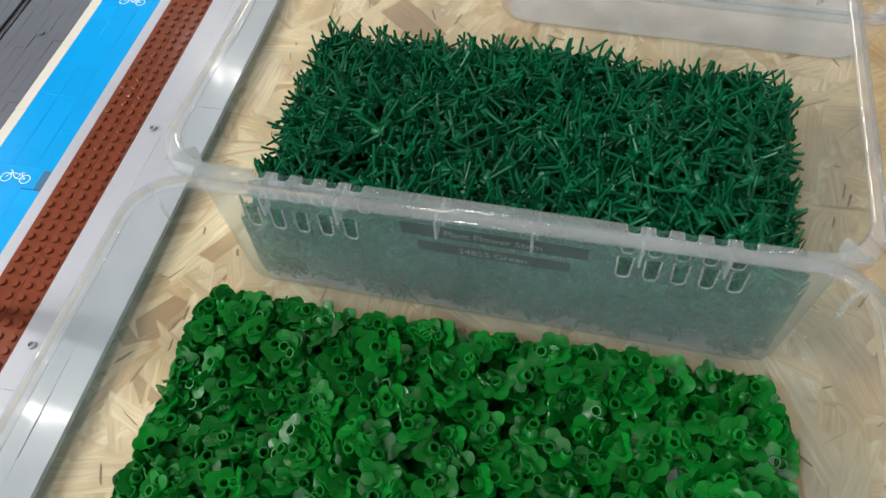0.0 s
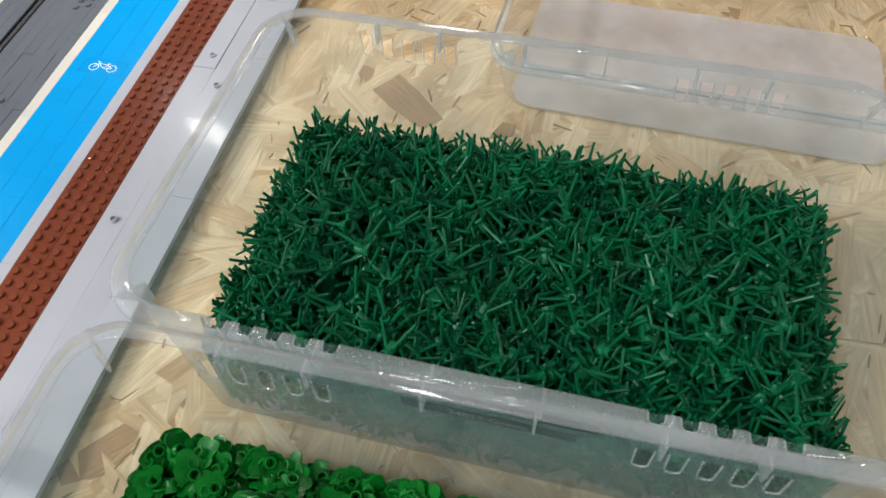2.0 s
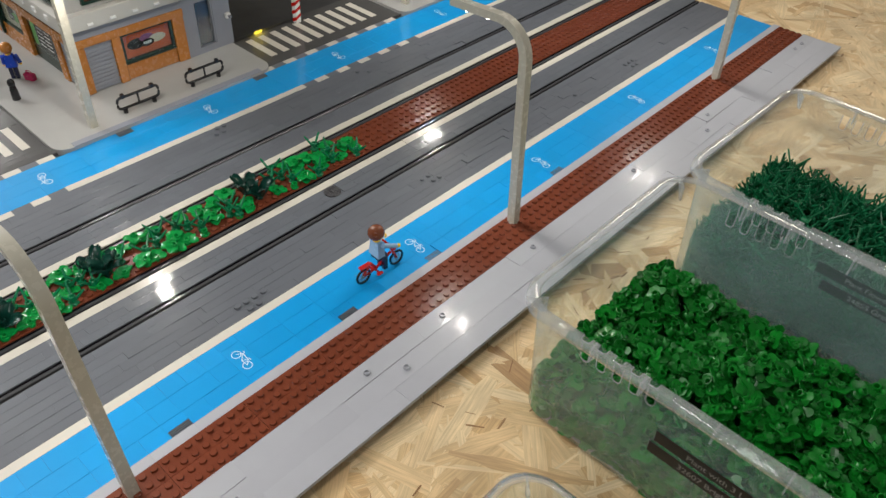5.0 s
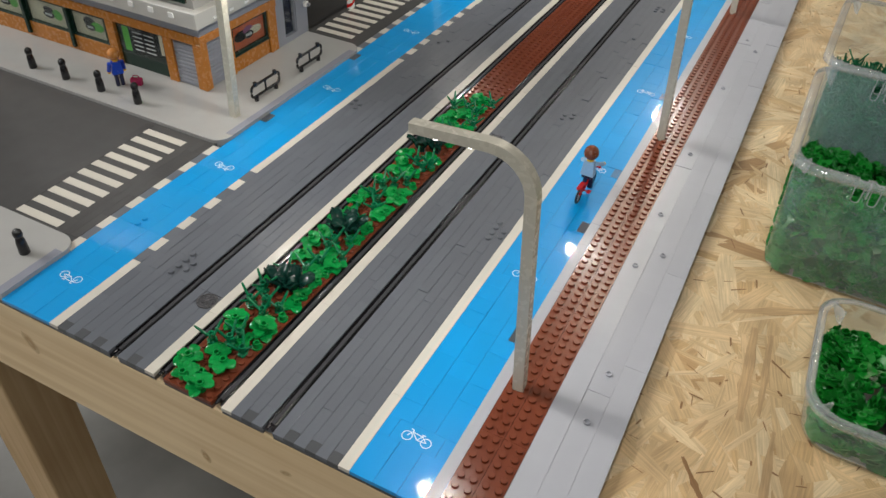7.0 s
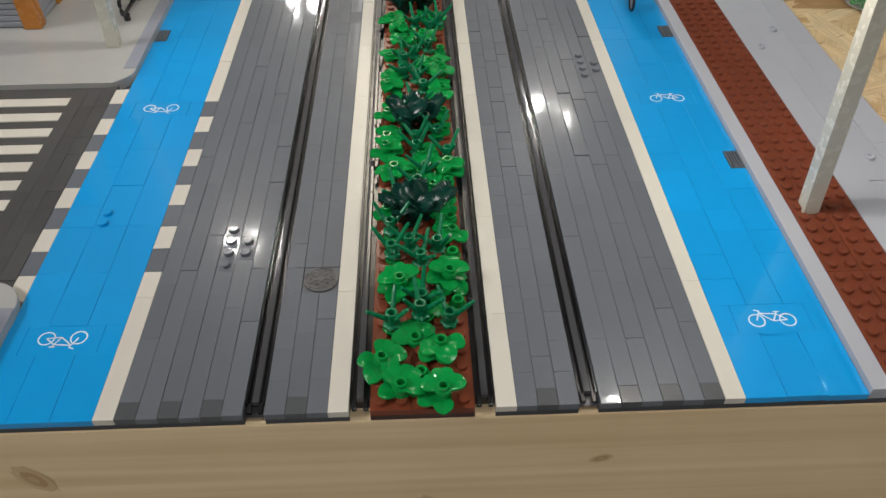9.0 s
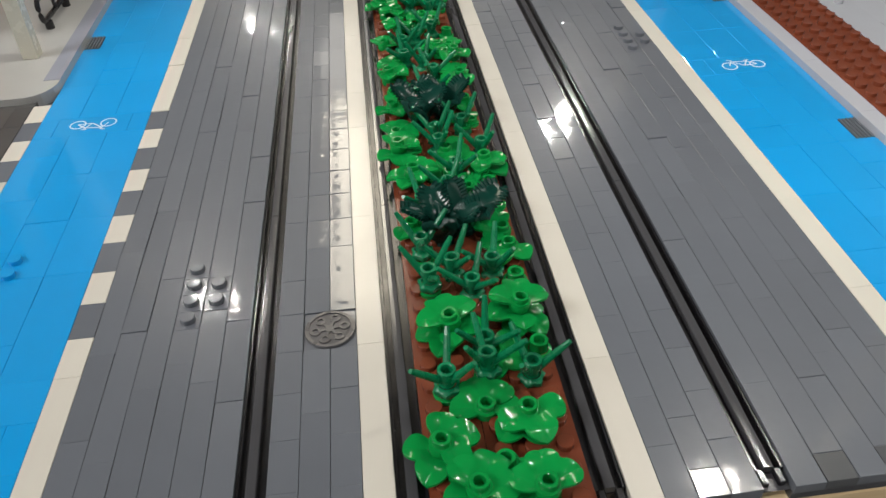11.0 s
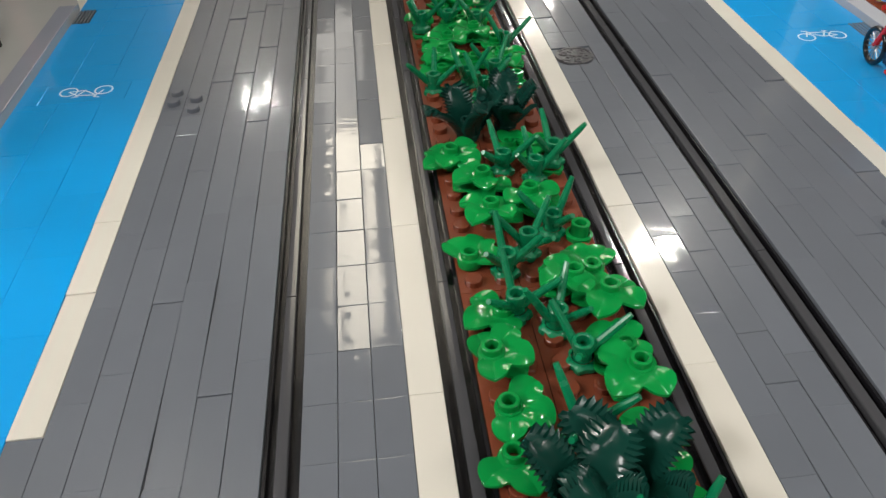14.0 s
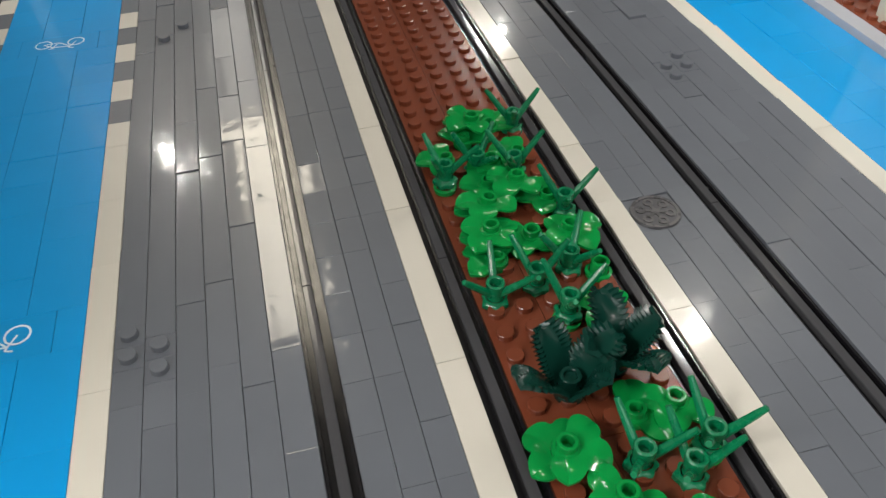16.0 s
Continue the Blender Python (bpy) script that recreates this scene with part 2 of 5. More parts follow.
def wood(name, light, dark, scale=1.0, along="X", rough=0.55):
    """Sawn timber: long streaky grain along one axis with soft colour drift."""
    m, nt, p = tree_of(name)
    n = nt.nodes
    tc = n.new("ShaderNodeTexCoord")
    mp = n.new("ShaderNodeMapping")
    mp.inputs["Scale"].default_value = {"X": (2, 110, 110), "Y": (110, 2, 110), "Z": (110, 110, 2)}[along]
    link(nt, tc, "Object", mp, "Vector")
    a = n.new("ShaderNodeTexNoise")
    a.inputs["Scale"].default_value, a.inputs["Detail"].default_value, a.inputs["Distortion"].default_value = scale, 6, 0.6
    link(nt, mp, 0, a, "Vector")
    b = n.new("ShaderNodeTexNoise")
    b.inputs["Scale"].default_value, b.inputs["Detail"].default_value = 9, 3
    link(nt, tc, "Object", b, "Vector")
    ramp = n.new("ShaderNodeValToRGB")
    ramp.color_ramp.elements[0].position, ramp.color_ramp.elements[0].color = 0.3, (*dark, 1)
    ramp.color_ramp.elements[1].position, ramp.color_ramp.elements[1].color = 0.65, (*light, 1)
    add = n.new("ShaderNodeMath")
    add.operation = "ADD"
    sub = n.new("ShaderNodeMath")
    sub.operation, sub.inputs[1].default_value = "MULTIPLY", 0.5
    link(nt, b, "Fac", sub, 0)
    link(nt, a, "Fac", add, 0)
    link(nt, sub, 0, add, 1)
    fin = n.new("ShaderNodeMath")
    fin.operation, fin.inputs[1].default_value = "SUBTRACT", 0.25
    link(nt, add, 0, fin, 0)
    link(nt, fin, 0, ramp, 0)
    link(nt, ramp, 0, p, "Base Color")
    p.inputs["Roughness"].default_value = rough
    bp = n.new("ShaderNodeBump")
    bp.inputs["Strength"].default_value, bp.inputs["Distance"].default_value = 0.25, 0.001
    link(nt, a, "Fac", bp, "Height")
    link(nt, bp, 0, p, "Normal")
    return m


PINE = wood("planed_pine", (0.75, 0.585, 0.355), (0.63, 0.455, 0.25))
PINE_HEART = wood("pine_heart", (0.58, 0.43, 0.24), (0.53, 0.37, 0.195))
PINE_KNOT = wood("pine_knot", (0.47, 0.31, 0.15), (0.41, 0.25, 0.11))
# leg pine, coloured darker to put in the shade under the table
PINE_UP_SHADED = wood("shaded_pine_upright", (0.56, 0.40, 0.22), (0.44, 0.29, 0.14), along="Z")


def strand_material(name, dull=1.0):
    m, nt, p = tree_of(name)
    n = nt.nodes
    geo = n.new("ShaderNodeNewGeometry")
    uv = n.new("ShaderNodeTexCoord")
    ramp = n.new("ShaderNodeValToRGB")
    cr = ramp.color_ramp
    cr.elements[0].position, cr.elements[0].color = 0.0, (0.40, 0.235, 0.105, 1)
    cr.elements[1].position, cr.elements[1].color = 1.0, (0.82, 0.655, 0.41, 1)
    for pos, c in ((0.03, (0.55, 0.355, 0.165, 1)), (0.13, (0.655, 0.455, 0.235, 1)), (0.6, (0.715, 0.525, 0.295, 1)), (0.9, (0.765, 0.595, 0.355, 1))):
        cr.elements.new(pos).color = c
    link(nt, geo, "Random Per Island", ramp, 0)
    mp = n.new("ShaderNodeMapping")
    mp.inputs["Scale"].default_value = (30, 700, 1)
    link(nt, uv, "UV", mp, "Vector")
    g = n.new("ShaderNodeTexNoise")
    g.inputs["Scale"].default_value, g.inputs["Detail"].default_value, g.inputs["Distortion"].default_value = 1, 5, 0.8
    link(nt, mp, 0, g, "Vector")
    mr = n.new("ShaderNodeMapRange")
    mr.inputs["From Min"].default_value, mr.inputs["From Max"].default_value = 0.3, 0.7
    mr.inputs["To Min"].default_value, mr.inputs["To Max"].default_value = 0.74, 1.10
    link(nt, g, "Fac", mr, "Value")
    stain = n.new("ShaderNodeTexNoise")
    stain.inputs["Scale"].default_value, stain.inputs["Detail"].default_value = 22, 4
    link(nt, geo, "Position", stain, "Vector")
    ms = n.new("ShaderNodeMapRange")
    ms.inputs["From Min"].default_value, ms.inputs["From Max"].default_value = 0.3, 0.7
    ms.inputs["To Min"].default_value, ms.inputs["To Max"].default_value = 0.74, 1.10
    link(nt, stain, "Fac", ms, "Value")
    mu = n.new("ShaderNodeMath")
    mu.operation = "MULTIPLY"
    link(nt, mr, 0, mu, 0)
    link(nt, ms, 0, mu, 1)
    hsv = n.new("ShaderNodeHueSaturation")
    link(nt, ramp, 0, hsv, "Color")
    link(nt, mu, 0, hsv, "Value")
    tone = n.new("ShaderNodeMix")
    tone.data_type, tone.blend_type = "RGBA", "MULTIPLY"
    tone.inputs[0].default_value, tone.inputs[7].default_value = 1.0, (dull, dull ** 1.35, dull ** 1.7, 1)
    nt.links.new(hsv.outputs[0], tone.inputs[6])
    nt.links.new(tone.outputs[2], p.inputs["Base Color"])
    p.inputs["Roughness"].default_value = 0.5
    bp = n.new("ShaderNodeBump")
    bp.inputs["Strength"].default_value, bp.inputs["Distance"].default_value = 0.3, 0.0005
    link(nt, g, "Fac", bp, "Height")
    link(nt, bp, 0, p, "Normal")
    return m


STRAND = strand_material("wood_strand")
KNOT = strand_material("brown_knot_strand", 0.78)
BARK = strand_material("bark_strand", 0.42)
SAP = strand_material("pale_sap_strand", 1.18)


def rough_surface(name, a, b, scale, rough):
    m, nt, p = tree_of(name)
    n = nt.nodes
    geo = n.new("ShaderNodeNewGeometry")
    t = n.new("ShaderNodeTexNoise")
    t.inputs["Scale"].default_value, t.inputs["Detail"].default_value = scale, 8
    link(nt, geo, "Position", t, "Vector")
    ramp = n.new("ShaderNodeValToRGB")
    ramp.color_ramp.elements[0].position, ramp.color_ramp.elements[0].color = 0.3, (*a, 1)
    ramp.color_ramp.elements[1].position, ramp.color_ramp.elements[1].color = 0.7, (*b, 1)
    link(nt, t, "Fac", ramp, 0)
    link(nt, ramp, 0, p, "Base Color")
    p.inputs["Roughness"].default_value = rough
    bp = n.new("ShaderNodeBump")
    bp.inputs["Strength"].default_value, bp.inputs["Distance"].default_value = 0.3, 0.003
    link(nt, t, "Fac", bp, "Height")
    link(nt, bp, 0, p, "Normal")
    return m


CONCRETE = rough_surface("dark_concrete", (0.13, 0.13, 0.122), (0.22, 0.22, 0.21), 6, 0.7)
WALL = rough_surface("hall_wall_paint", (0.44, 0.43, 0.42), (0.50, 0.49, 0.47), 2, 0.8)
CEILING = rough_surface("hall_ceiling", (0.34, 0.34, 0.35), (0.40, 0.40, 0.41), 2, 0.85)
MATT_BLACK = rough_surface("matt_black_sheet", (0.008, 0.008, 0.009), (0.015, 0.015, 0.016), 30, 0.85)


# ---- building blocks ----
def mesh(name, verts, faces, mat, smooth=False):
    me = bpy.data.meshes.new(name)
    me.from_pydata([tuple(v) for v in verts], [], [tuple(f) for f in faces])
    for m in mat if isinstance(mat, (list, tuple)) else (mat,):
        me.materials.append(m)
    if smooth:
        me.shade_smooth()
    me.update()
    return me


def put(name, me, parent=None, m=None, label="", category="", group="", kind=""):
    ob = new(name, me)
    if parent:
        ob.parent = parent
    if m is not None:
        ob.matrix_basis = m
    return tagged(ob, label, category, group, kind)


def part(name, bm, material, parent, label="", m=None, smooth=False):
    """Links a bmesh as one mesh object under a thing or a part."""
    me = bpy.data.meshes.new(name)
    bm.to_mesh(me)
    bm.free()
    me.materials.append(material)
    if smooth:
        me.shade_smooth()
    return put(name, me, parent, m, label)


def base_of(name, m, label, category, group=""):
    return put(name, None, None, m, label, category, group)


def block(bm, x0, x1, y0, y1, z0, z1, bevel=0.0, seg=1):
    r = bmesh.ops.create_cube(bm, size=1, matrix=Matrix.LocRotScale(((x0 + x1) / 2, (y0 + y1) / 2, (z0 + z1) / 2), None, (x1 - x0, y1 - y0, z1 - z0)))
    if bevel:
        es = list({e for v in r["verts"] for e in v.link_edges})
        bmesh.ops.bevel(bm, geom=es, offset=bevel, segments=seg, profile=0.5, affect="EDGES")
    return bm


def cube(x0, x1, y0, y1, z0, z1, bevel=0.0, seg=1):
    return block(bmesh.new(), x0, x1, y0, y1, z0, z1, bevel, seg)


def rod(bm, a, b, r, seg=8, r2=None):
    a, b = Vector(a), Vector(b)
    d = b - a
    q = d.to_track_quat("Z", "Y").to_matrix().to_4x4()
    bmesh.ops.create_cone(bm, cap_ends=True, segments=seg, radius1=r, radius2=r if r2 is None else r2, depth=d.length,
                          matrix=Matrix.Translation((a + b) / 2) @ q)
    return bm


def lathe(bm, profile, seg=16, m=Matrix()):
    """Turns (radius, height) pairs round the z axis."""
    rings = []
    for r, z in profile:
        rings.append([bm.verts.new(m @ Vector((r * math.cos(2 * math.pi * i / seg), r * math.sin(2 * math.pi * i / seg), z))) for i in range(seg)])
    for a, b in zip(rings, rings[1:]):
        for i in range(seg):
            bm.faces.new((a[i], a[(i + 1) % seg], b[(i + 1) % seg], b[i]))
    return rings


def ring_wheel(bm, centre, axis, big, small, seg=24, tube=8):
    q = Vector(axis).to_track_quat("Z", "Y").to_matrix().to_4x4()
    m = Matrix.Translation(centre) @ q
    loops = []
    for i in range(seg):
        a = 2 * math.pi * i / seg
        loops.append([bm.verts.new(m @ Vector(((big + small * math.cos(b)) * math.cos(a), (big + small * math.cos(b)) * math.sin(a), small * math.sin(b))))
                      for b in (2 * math.pi * k / tube for k in range(tube))])
    for i in range(seg):
        p, q2 = loops[i], loops[(i + 1) % seg]
        for k in range(tube):
            bm.faces.new((p[k], q2[k], q2[(k + 1) % tube], p[(k + 1) % tube]))


def tube_path(bm, pts, r, seg=8):
    """A round bar along points."""
    loops = []
    for i, p in enumerate(pts):
        a, b = Vector(pts[max(i - 1, 0)]), Vector(pts[min(i + 1, len(pts) - 1)])
        q = (b - a).to_track_quat("Z", "Y").to_matrix()
        loops.append([bm.verts.new(Vector(p) + q @ Vector((r * math.cos(2 * math.pi * k / seg), r * math.sin(2 * math.pi * k / seg), 0))) for k in range(seg)])
    for p, q2 in zip(loops, loops[1:]):
        for k in range(seg):
            bm.faces.new((p[k], p[(k + 1) % seg], q2[(k + 1) % seg], q2[k]))
    bm.faces.new(loops[0][::-1])
    bm.faces.new(loops[-1])


def fillet(points, r, n=5):
    """Rounds the inner corners of a polyline."""
    out = [Vector(points[0])]
    for a, b, c in zip(points, points[1:], points[2:]):
        a, b, c = Vector(a), Vector(b), Vector(c)
        p, q = b + (a - b).normalized() * r, b + (c - b).normalized() * r
        for i in range(n + 1):
            t = i / n
            out.append((1 - t) ** 2 * p + 2 * t * (1 - t) * b + t * t * q)
    out.append(Vector(points[-1]))
    return out


GAP = 0.0001
tile_store = {}


def tile_mesh(w, l, mat, h=PLATE):
    """A flat piece w by l with rounded edges; its origin is the middle of its top."""
    key = (round(w, 6), round(l, 6), mat.name, h)
    if key not in tile_store:
        k = 0.6 if mat in (GREY, SIDE) else 1.0   # the paving fits more tightly
        a, b = w / 2 - 0.00006 * k, l / 2 - 0.00001 * k
        rings = ((0, 0, -h), (0, 0, -0.00016), (0.00003, 0.00003, -0.00008), (0.00007, 0.00010, -0.00002), (0.00012, 0.00022, 0), (0.0010, 0.0010, -0.000009))
        v, f = [], []
        for dx, dy, z in rings:
            dx, dy = dx * k, dy * k
            v += [(-a + dx, -b + dy, z), (a - dx, -b + dy, z), (a - dx, b - dy, z), (-a + dx, b - dy, z)]
        for o in range(0, 4 * (len(rings) - 1), 4):
            for i in range(4):
                j = (i + 1) % 4
                f.append((o + i, o + j, o + j + 4, o + i + 4))
        o = len(v) - 4
        f.append((o, o + 1, o + 2, o + 3))
        tile_store[key] = mesh("tile", v, f, mat)
    return tile_store[key]


rng = random.Random(7)


def tile(parent, x, y, w, l, z, mat, tilt=0.22, name="tile"):
    m = pose(x, y, z + rng.uniform(-0.00003, 0.00002), rng.gauss(0, tilt), rng.gauss(0, tilt), 0)
    return put(name, tile_mesh(w, l, mat), parent, m)


def run(parent, x, w, y0, y1, z, mat, lengths, tilt=0.22, skip=()):
    """A row of pieces from y0 to y1, leaving out stretches that other pieces fill."""
    y = y0
    while y < y1 - 0.0005:
        n = rng.choice(lengths)
        e = min(y + n * V, y1)
        for a, b in skip:
            if y < a - 1e-5 < e:
                e = a
            if a - 1e-5 <= y < b - 1e-5:
                y = e = b
        if y1 - e < 0.9 * V:
            e = y1
        if e > y + 1e-5:
            tile(parent, x, (y + e) / 2, w, e - y, z, mat, tilt)
        y = e


stud_store = {}


def stud_mesh(mat, r=0.0024, h=0.0018, seg=14):
    if mat.name not in stud_store:
        bm = bmesh.new()
        rings = lathe(bm, [(r, 0), (r, h - 0.0002), (r - 0.0002, h)], seg)
        bm.faces.new(rings[-1])
        me = bpy.data.meshes.new("stud")
        bm.to_mesh(me)
        bm.free()
        me.materials.append(mat)
        stud_store[mat.name] = me
    return stud_store[mat.name]


def hollow_stud_mesh(mat):
    key = mat.name + "_hollow"
    if key not in stud_store:
        bm = bmesh.new()
        lathe(bm, [(0.0024, 0), (0.0024, 0.0016), (0.0022, 0.0018), (0.0017, 0.0018), (0.0015, 0.0016), (0.0015, 0.0002), (0, 0.0002)], 16)
        me = bpy.data.meshes.new("hollow_stud")
        bm.to_mesh(me)
        bm.free()
        me.materials.append(mat)
        stud_store[key] = me
    return stud_store[key]


plate_store = {}


def studded_plate(nx, ny, mat):
    """A plate of nx by ny studs; its origin is the middle of its upper face."""
    key = (nx, ny, mat.name)
    if key not in plate_store:
        w, l = nx * U / 2 - GAP, ny * V / 2 - GAP
        v = [(-w, -l, -PLATE), (w, -l, -PLATE), (w, l, -PLATE), (-w, l, -PLATE), (-w, -l, 0), (w, -l, 0), (w, l, 0), (-w, l, 0)]
        f = [(4, 5, 6, 7), (0, 1, 5, 4), (1, 2, 6, 5), (2, 3, 7, 6), (3, 0, 4, 7)]
        seg = 12
        for i in range(nx):
            for j in range(ny):
                cx, cy = (i - (nx - 1) / 2) * U, (j - (ny - 1) / 2) * V
                k = len(v)
                for r, z in ((0.0024, 0), (0.0024, 0.0016), (0.0022, 0.0018)):
                    v += [(cx + r * math.cos(2 * math.pi * a / seg), cy + r * math.sin(2 * math.pi * a / seg), z) for a in range(seg)]
                for q in (0, seg):
                    f += [(k + q + a, k + q + (a + 1) % seg, k + q + seg + (a + 1) % seg, k + q + seg + a) for a in range(seg)]
                f.append(tuple(k + 2 * seg + a for a in range(seg)))
        plate_store[key] = mesh("plate", v, f, mat)
    return plate_store[key]


def prism(bm, outline, z0, z1, bevel=0.0):
    """An upright slab over a closed outline of (x, y)."""
    lo = [bm.verts.new((x, y, z0)) for x, y in outline]
    hi = [bm.verts.new((x, y, z1)) for x, y in outline]
    n = len(outline)
    top = bm.faces.new(hi)
    bm.faces.new(lo[::-1])
    for i in range(n):
        bm.faces.new((lo[i], lo[(i + 1) % n], hi[(i + 1) % n], hi[i]))
    if bevel:
        bmesh.ops.bevel(bm, geom=list(top.edges), offset=bevel, segments=1, affect="EDGES")
    return bm


def round_rect(x0, x1, y0, y1, radii, n=7):
    """Corner radii in the order lower left, lower right, upper right, upper left."""
    out = []
    for (cx, cy, a0), r in zip(((x0, y0, 180), (x1, y0, 270), (x1, y1, 0), (x0, y1, 90)), radii):
        if r <= 0:
            out.append((cx, cy))
            continue
        ox, oy = cx + (r if cx == x0 else -r), cy + (r if cy == y0 else -r)
        for i in range(n + 1):
            a = radians(a0 + 90 * i / n)
            out.append((ox + r * math.cos(a), oy + r * math.sin(a)))
    return out


# ---- hall and table ----
def plain(name, x0, x1, y0, y1, z0, z1, mat, kind="structure", label="", category=""):
    me = bpy.data.meshes.new(name)
    bm = cube(x0, x1, y0, y1, z0, z1)
    bm.to_mesh(me)
    bm.free()
    me.materials.append(mat)
    return put(name, me, None, None, label, category, "", kind)


FLOOR = -0.86
plain("floor", -6, 6, -6, 8, FLOOR - 0.1, FLOOR, CONCRETE, label="dark worn concrete hall floor", category="floor")
plain("ceiling", -6, 6, -6, 8, HEAD, HEAD + 0.1, CEILING, label="plain grey hall ceiling", category="ceiling")
plain("wall_north", -6, 6, 8, 8.1, FLOOR, HEAD, WALL, label="plain pale hall wall", category="wall")
plain("wall_south", -6, 6, -6.1, -6, FLOOR, HEAD, WALL, label="plain pale hall wall", category="wall")
plain("wall_west", -6.1, -6, -6, 8, FLOOR, HEAD, WALL, label="plain pale hall wall", category="wall")
plain("wall_east", 6, 6.1, -6, 8, FLOOR, HEAD, WALL, label="plain pale hall wall", category="wall")

table = base_of("display_table", pose(0, 0, 0), "pine-framed display table with oriented strand board top", "table")
part("front_beam", cube(-1.2, 1.3, 0.0005, 0.045, DECK - 0.088, DECK, 0.0015, 2), PINE, table, "planed pine beam with knots")
for kx, kz, kr, turn in ((-0.1603, -0.0402, 0.0062, 62), (0.0013, -0.0713, 0.0040, 70), (0.0736, -0.0397, 0.0030, -20)):
    for k, (grow, mat) in enumerate(((1.15, PINE_HEART), (0.72, PINE_KNOT), (0.30, KNOT))):
        bm = bmesh.new()
        bm.faces.new([bm.verts.new((grow * kr * 1.5 * math.cos(i * math.pi / 9) * (1 + 0.1 * math.sin(3 * i)), 0, grow * kr * 0.8 * math.sin(i * math.pi / 9))) for i in range(18)])
        part("knot", bm, mat, table, "brown knot in the pine beam", pose(kx, 0.0003 - 0.0001 * k, kz, 0, turn, 0))
part("back_beam", cube(-1.2, 1.3, 1.755, 1.8, DECK - 0.088, DECK, 0.0015, 2), PINE, table, "planed pine beam")
for lx in (-0.2935, 1.22):
    part("leg", cube(lx, lx + 0.052, 0.0012, 0.057, FLOOR, DECK - 0.0885, 0.002, 2), PINE_UP_SHADED, table)
    part("leg", cube(lx, lx + 0.052, 1.743, 1.7985, FLOOR, DECK - 0.0885, 0.002, 2), PINE_UP_SHADED, table)
part("under_board", cube(-1.2, 1.3, 0.046, 1.754, DECK - 0.020, DECK - 0.0012), PINE, table, "board under the strands")


def strands(x0, x1, y0, y1, count, seed, mat, tiny=False):
    """Flat wood strands pressed into a board, each with ragged ends, lying over one another."""
    r = random.Random(seed)
    v, f, uv = [], [], []
    for i in range(count):
        l, w = r.uniform(0.05, 0.125), r.uniform(0.008, 0.026)
        if r.random() < 0.45:
            l, w = r.uniform(0.02, 0.07), r.uniform(0.0015, 0.008)
        if tiny:
            l, w = r.uniform(0.003, 0.013), r.uniform(0.0005, 0.0018)
        a = r.uniform(0, math.pi) if r.random() < 0.6 else r.gauss(1.45, 0.5)
        cx, cy = r.uniform(x0, x1), r.uniform(y0, y1)
        ca, sa = math.cos(a), math.sin(a)
        sx, sy = r.gauss(0, 0.0022), r.gauss(0, 0.004)
        z = DECK + 0.00009 if tiny else DECK - 0.0005 + r.random() * 0.0004
        n = 4
        up, lo = [], []
        shrink = r.uniform(0.5, 1.0)
        for k in range(n + 1):
            t = k / n - 0.5
            e = (shrink if k in (0, n) else 1) * w / 2
            up.append((t * l + r.uniform(-0.08, 0.08) * l * 0.3, e * r.uniform(0.7, 1.1)))
            lo.append((t * l + r.uniform(-0.08, 0.08) * l * 0.3, -e * r.uniform(0.7, 1.1)))
        pts = lo + up[::-1]
        b = len(v)
        ou, ov = r.uniform(0, 40), r.uniform(0, 40)
        for px, py in pts:
            X, Y = cx + px * ca - py * sa, cy + px * sa + py * ca
            X, Y = min(max(X, x0), x1), min(max(Y, y0), y1)
            v.append((X, Y, min(z + px * sx + py * sy, DECK + 0.0001)))
            uv.append((ou + px, ov + py))
        m = len(pts)
        for k in range(n):
            f.append((b + k, b + k + 1, b + m - 2 - k, b + m - 1 - k))
    me = mesh("strand_layer", v, f, mat)
    layer = me.uv_layers.new(name="UVMap")
    idx = np.empty(len(me.loops), dtype=np.int32)
    me.loops.foreach_get("vertex_index", idx)
    layer.data.foreach_set("uv", np.array(uv, dtype=np.float32)[idx].ravel())
    return me


for k, (a, b, c, d, n) in enumerate(((0.235, 0.648, 0.0, 0.612, 2300), (0.652, 1.3, 0.0, 0.612, 1300), (0.235, 0.745, 0.616, 1.22, 2500), (0.749, 1.3, 0.616, 1.22, 1000),
                                     (-0.6, 0.6, 1.034, 1.8, 1500), (0.6, 1.3, 1.22, 1.8, 900))):
    board = put("strand_board", strands(a, b, c, d, n, 40 + k, STRAND), table, None, "honey-coloured oriented strand board", "", "", "stuff")
    put("sliver_layer", strands(a, b, c, d, n // 7, 50 + k, BARK, True), table, None, "dark bark slivers in the strand board", "", "", "stuff")



def marked_strand(x0, y0, x1, y1, w, mat, label, seed):
    """One long strand of its own colour in the face of the board."""
    r = random.Random(seed)
    d = Vector((x1 - x0, y1 - y0))
    n = Vector((-d.y, d.x)).normalized()
    k = 9
    lo, up = [], []
    for i in range(k + 1):
        t = i / k
        p = Vector((x0, y0)) + d * t
        h = w / 2 * (0.35 + 0.65 * math.sin(math.pi * min(max(t, 0.08), 0.92))) * r.uniform(0.6, 1.15)
        lo.append(p - n * h * r.uniform(0.7, 1.2))
        up.append(p + n * h)
    v = [(q.x, q.y, DECK + 0.00018) for q in lo + up]
    me = mesh("marked_strand", v, [(i, i + 1, k + 2 + i, k + 1 + i) for i in range(k)], mat)
    layer = me.uv_layers.new(name="UVMap")
    for loop in me.loops:
        q = me.vertices[loop.vertex_index].co
        e = Vector((q.x - x0, q.y - y0))
        layer.data[loop.index].uv = (e.dot(d.normalized()), e.dot(n))
    put("marked_strand", me, table, None, label)


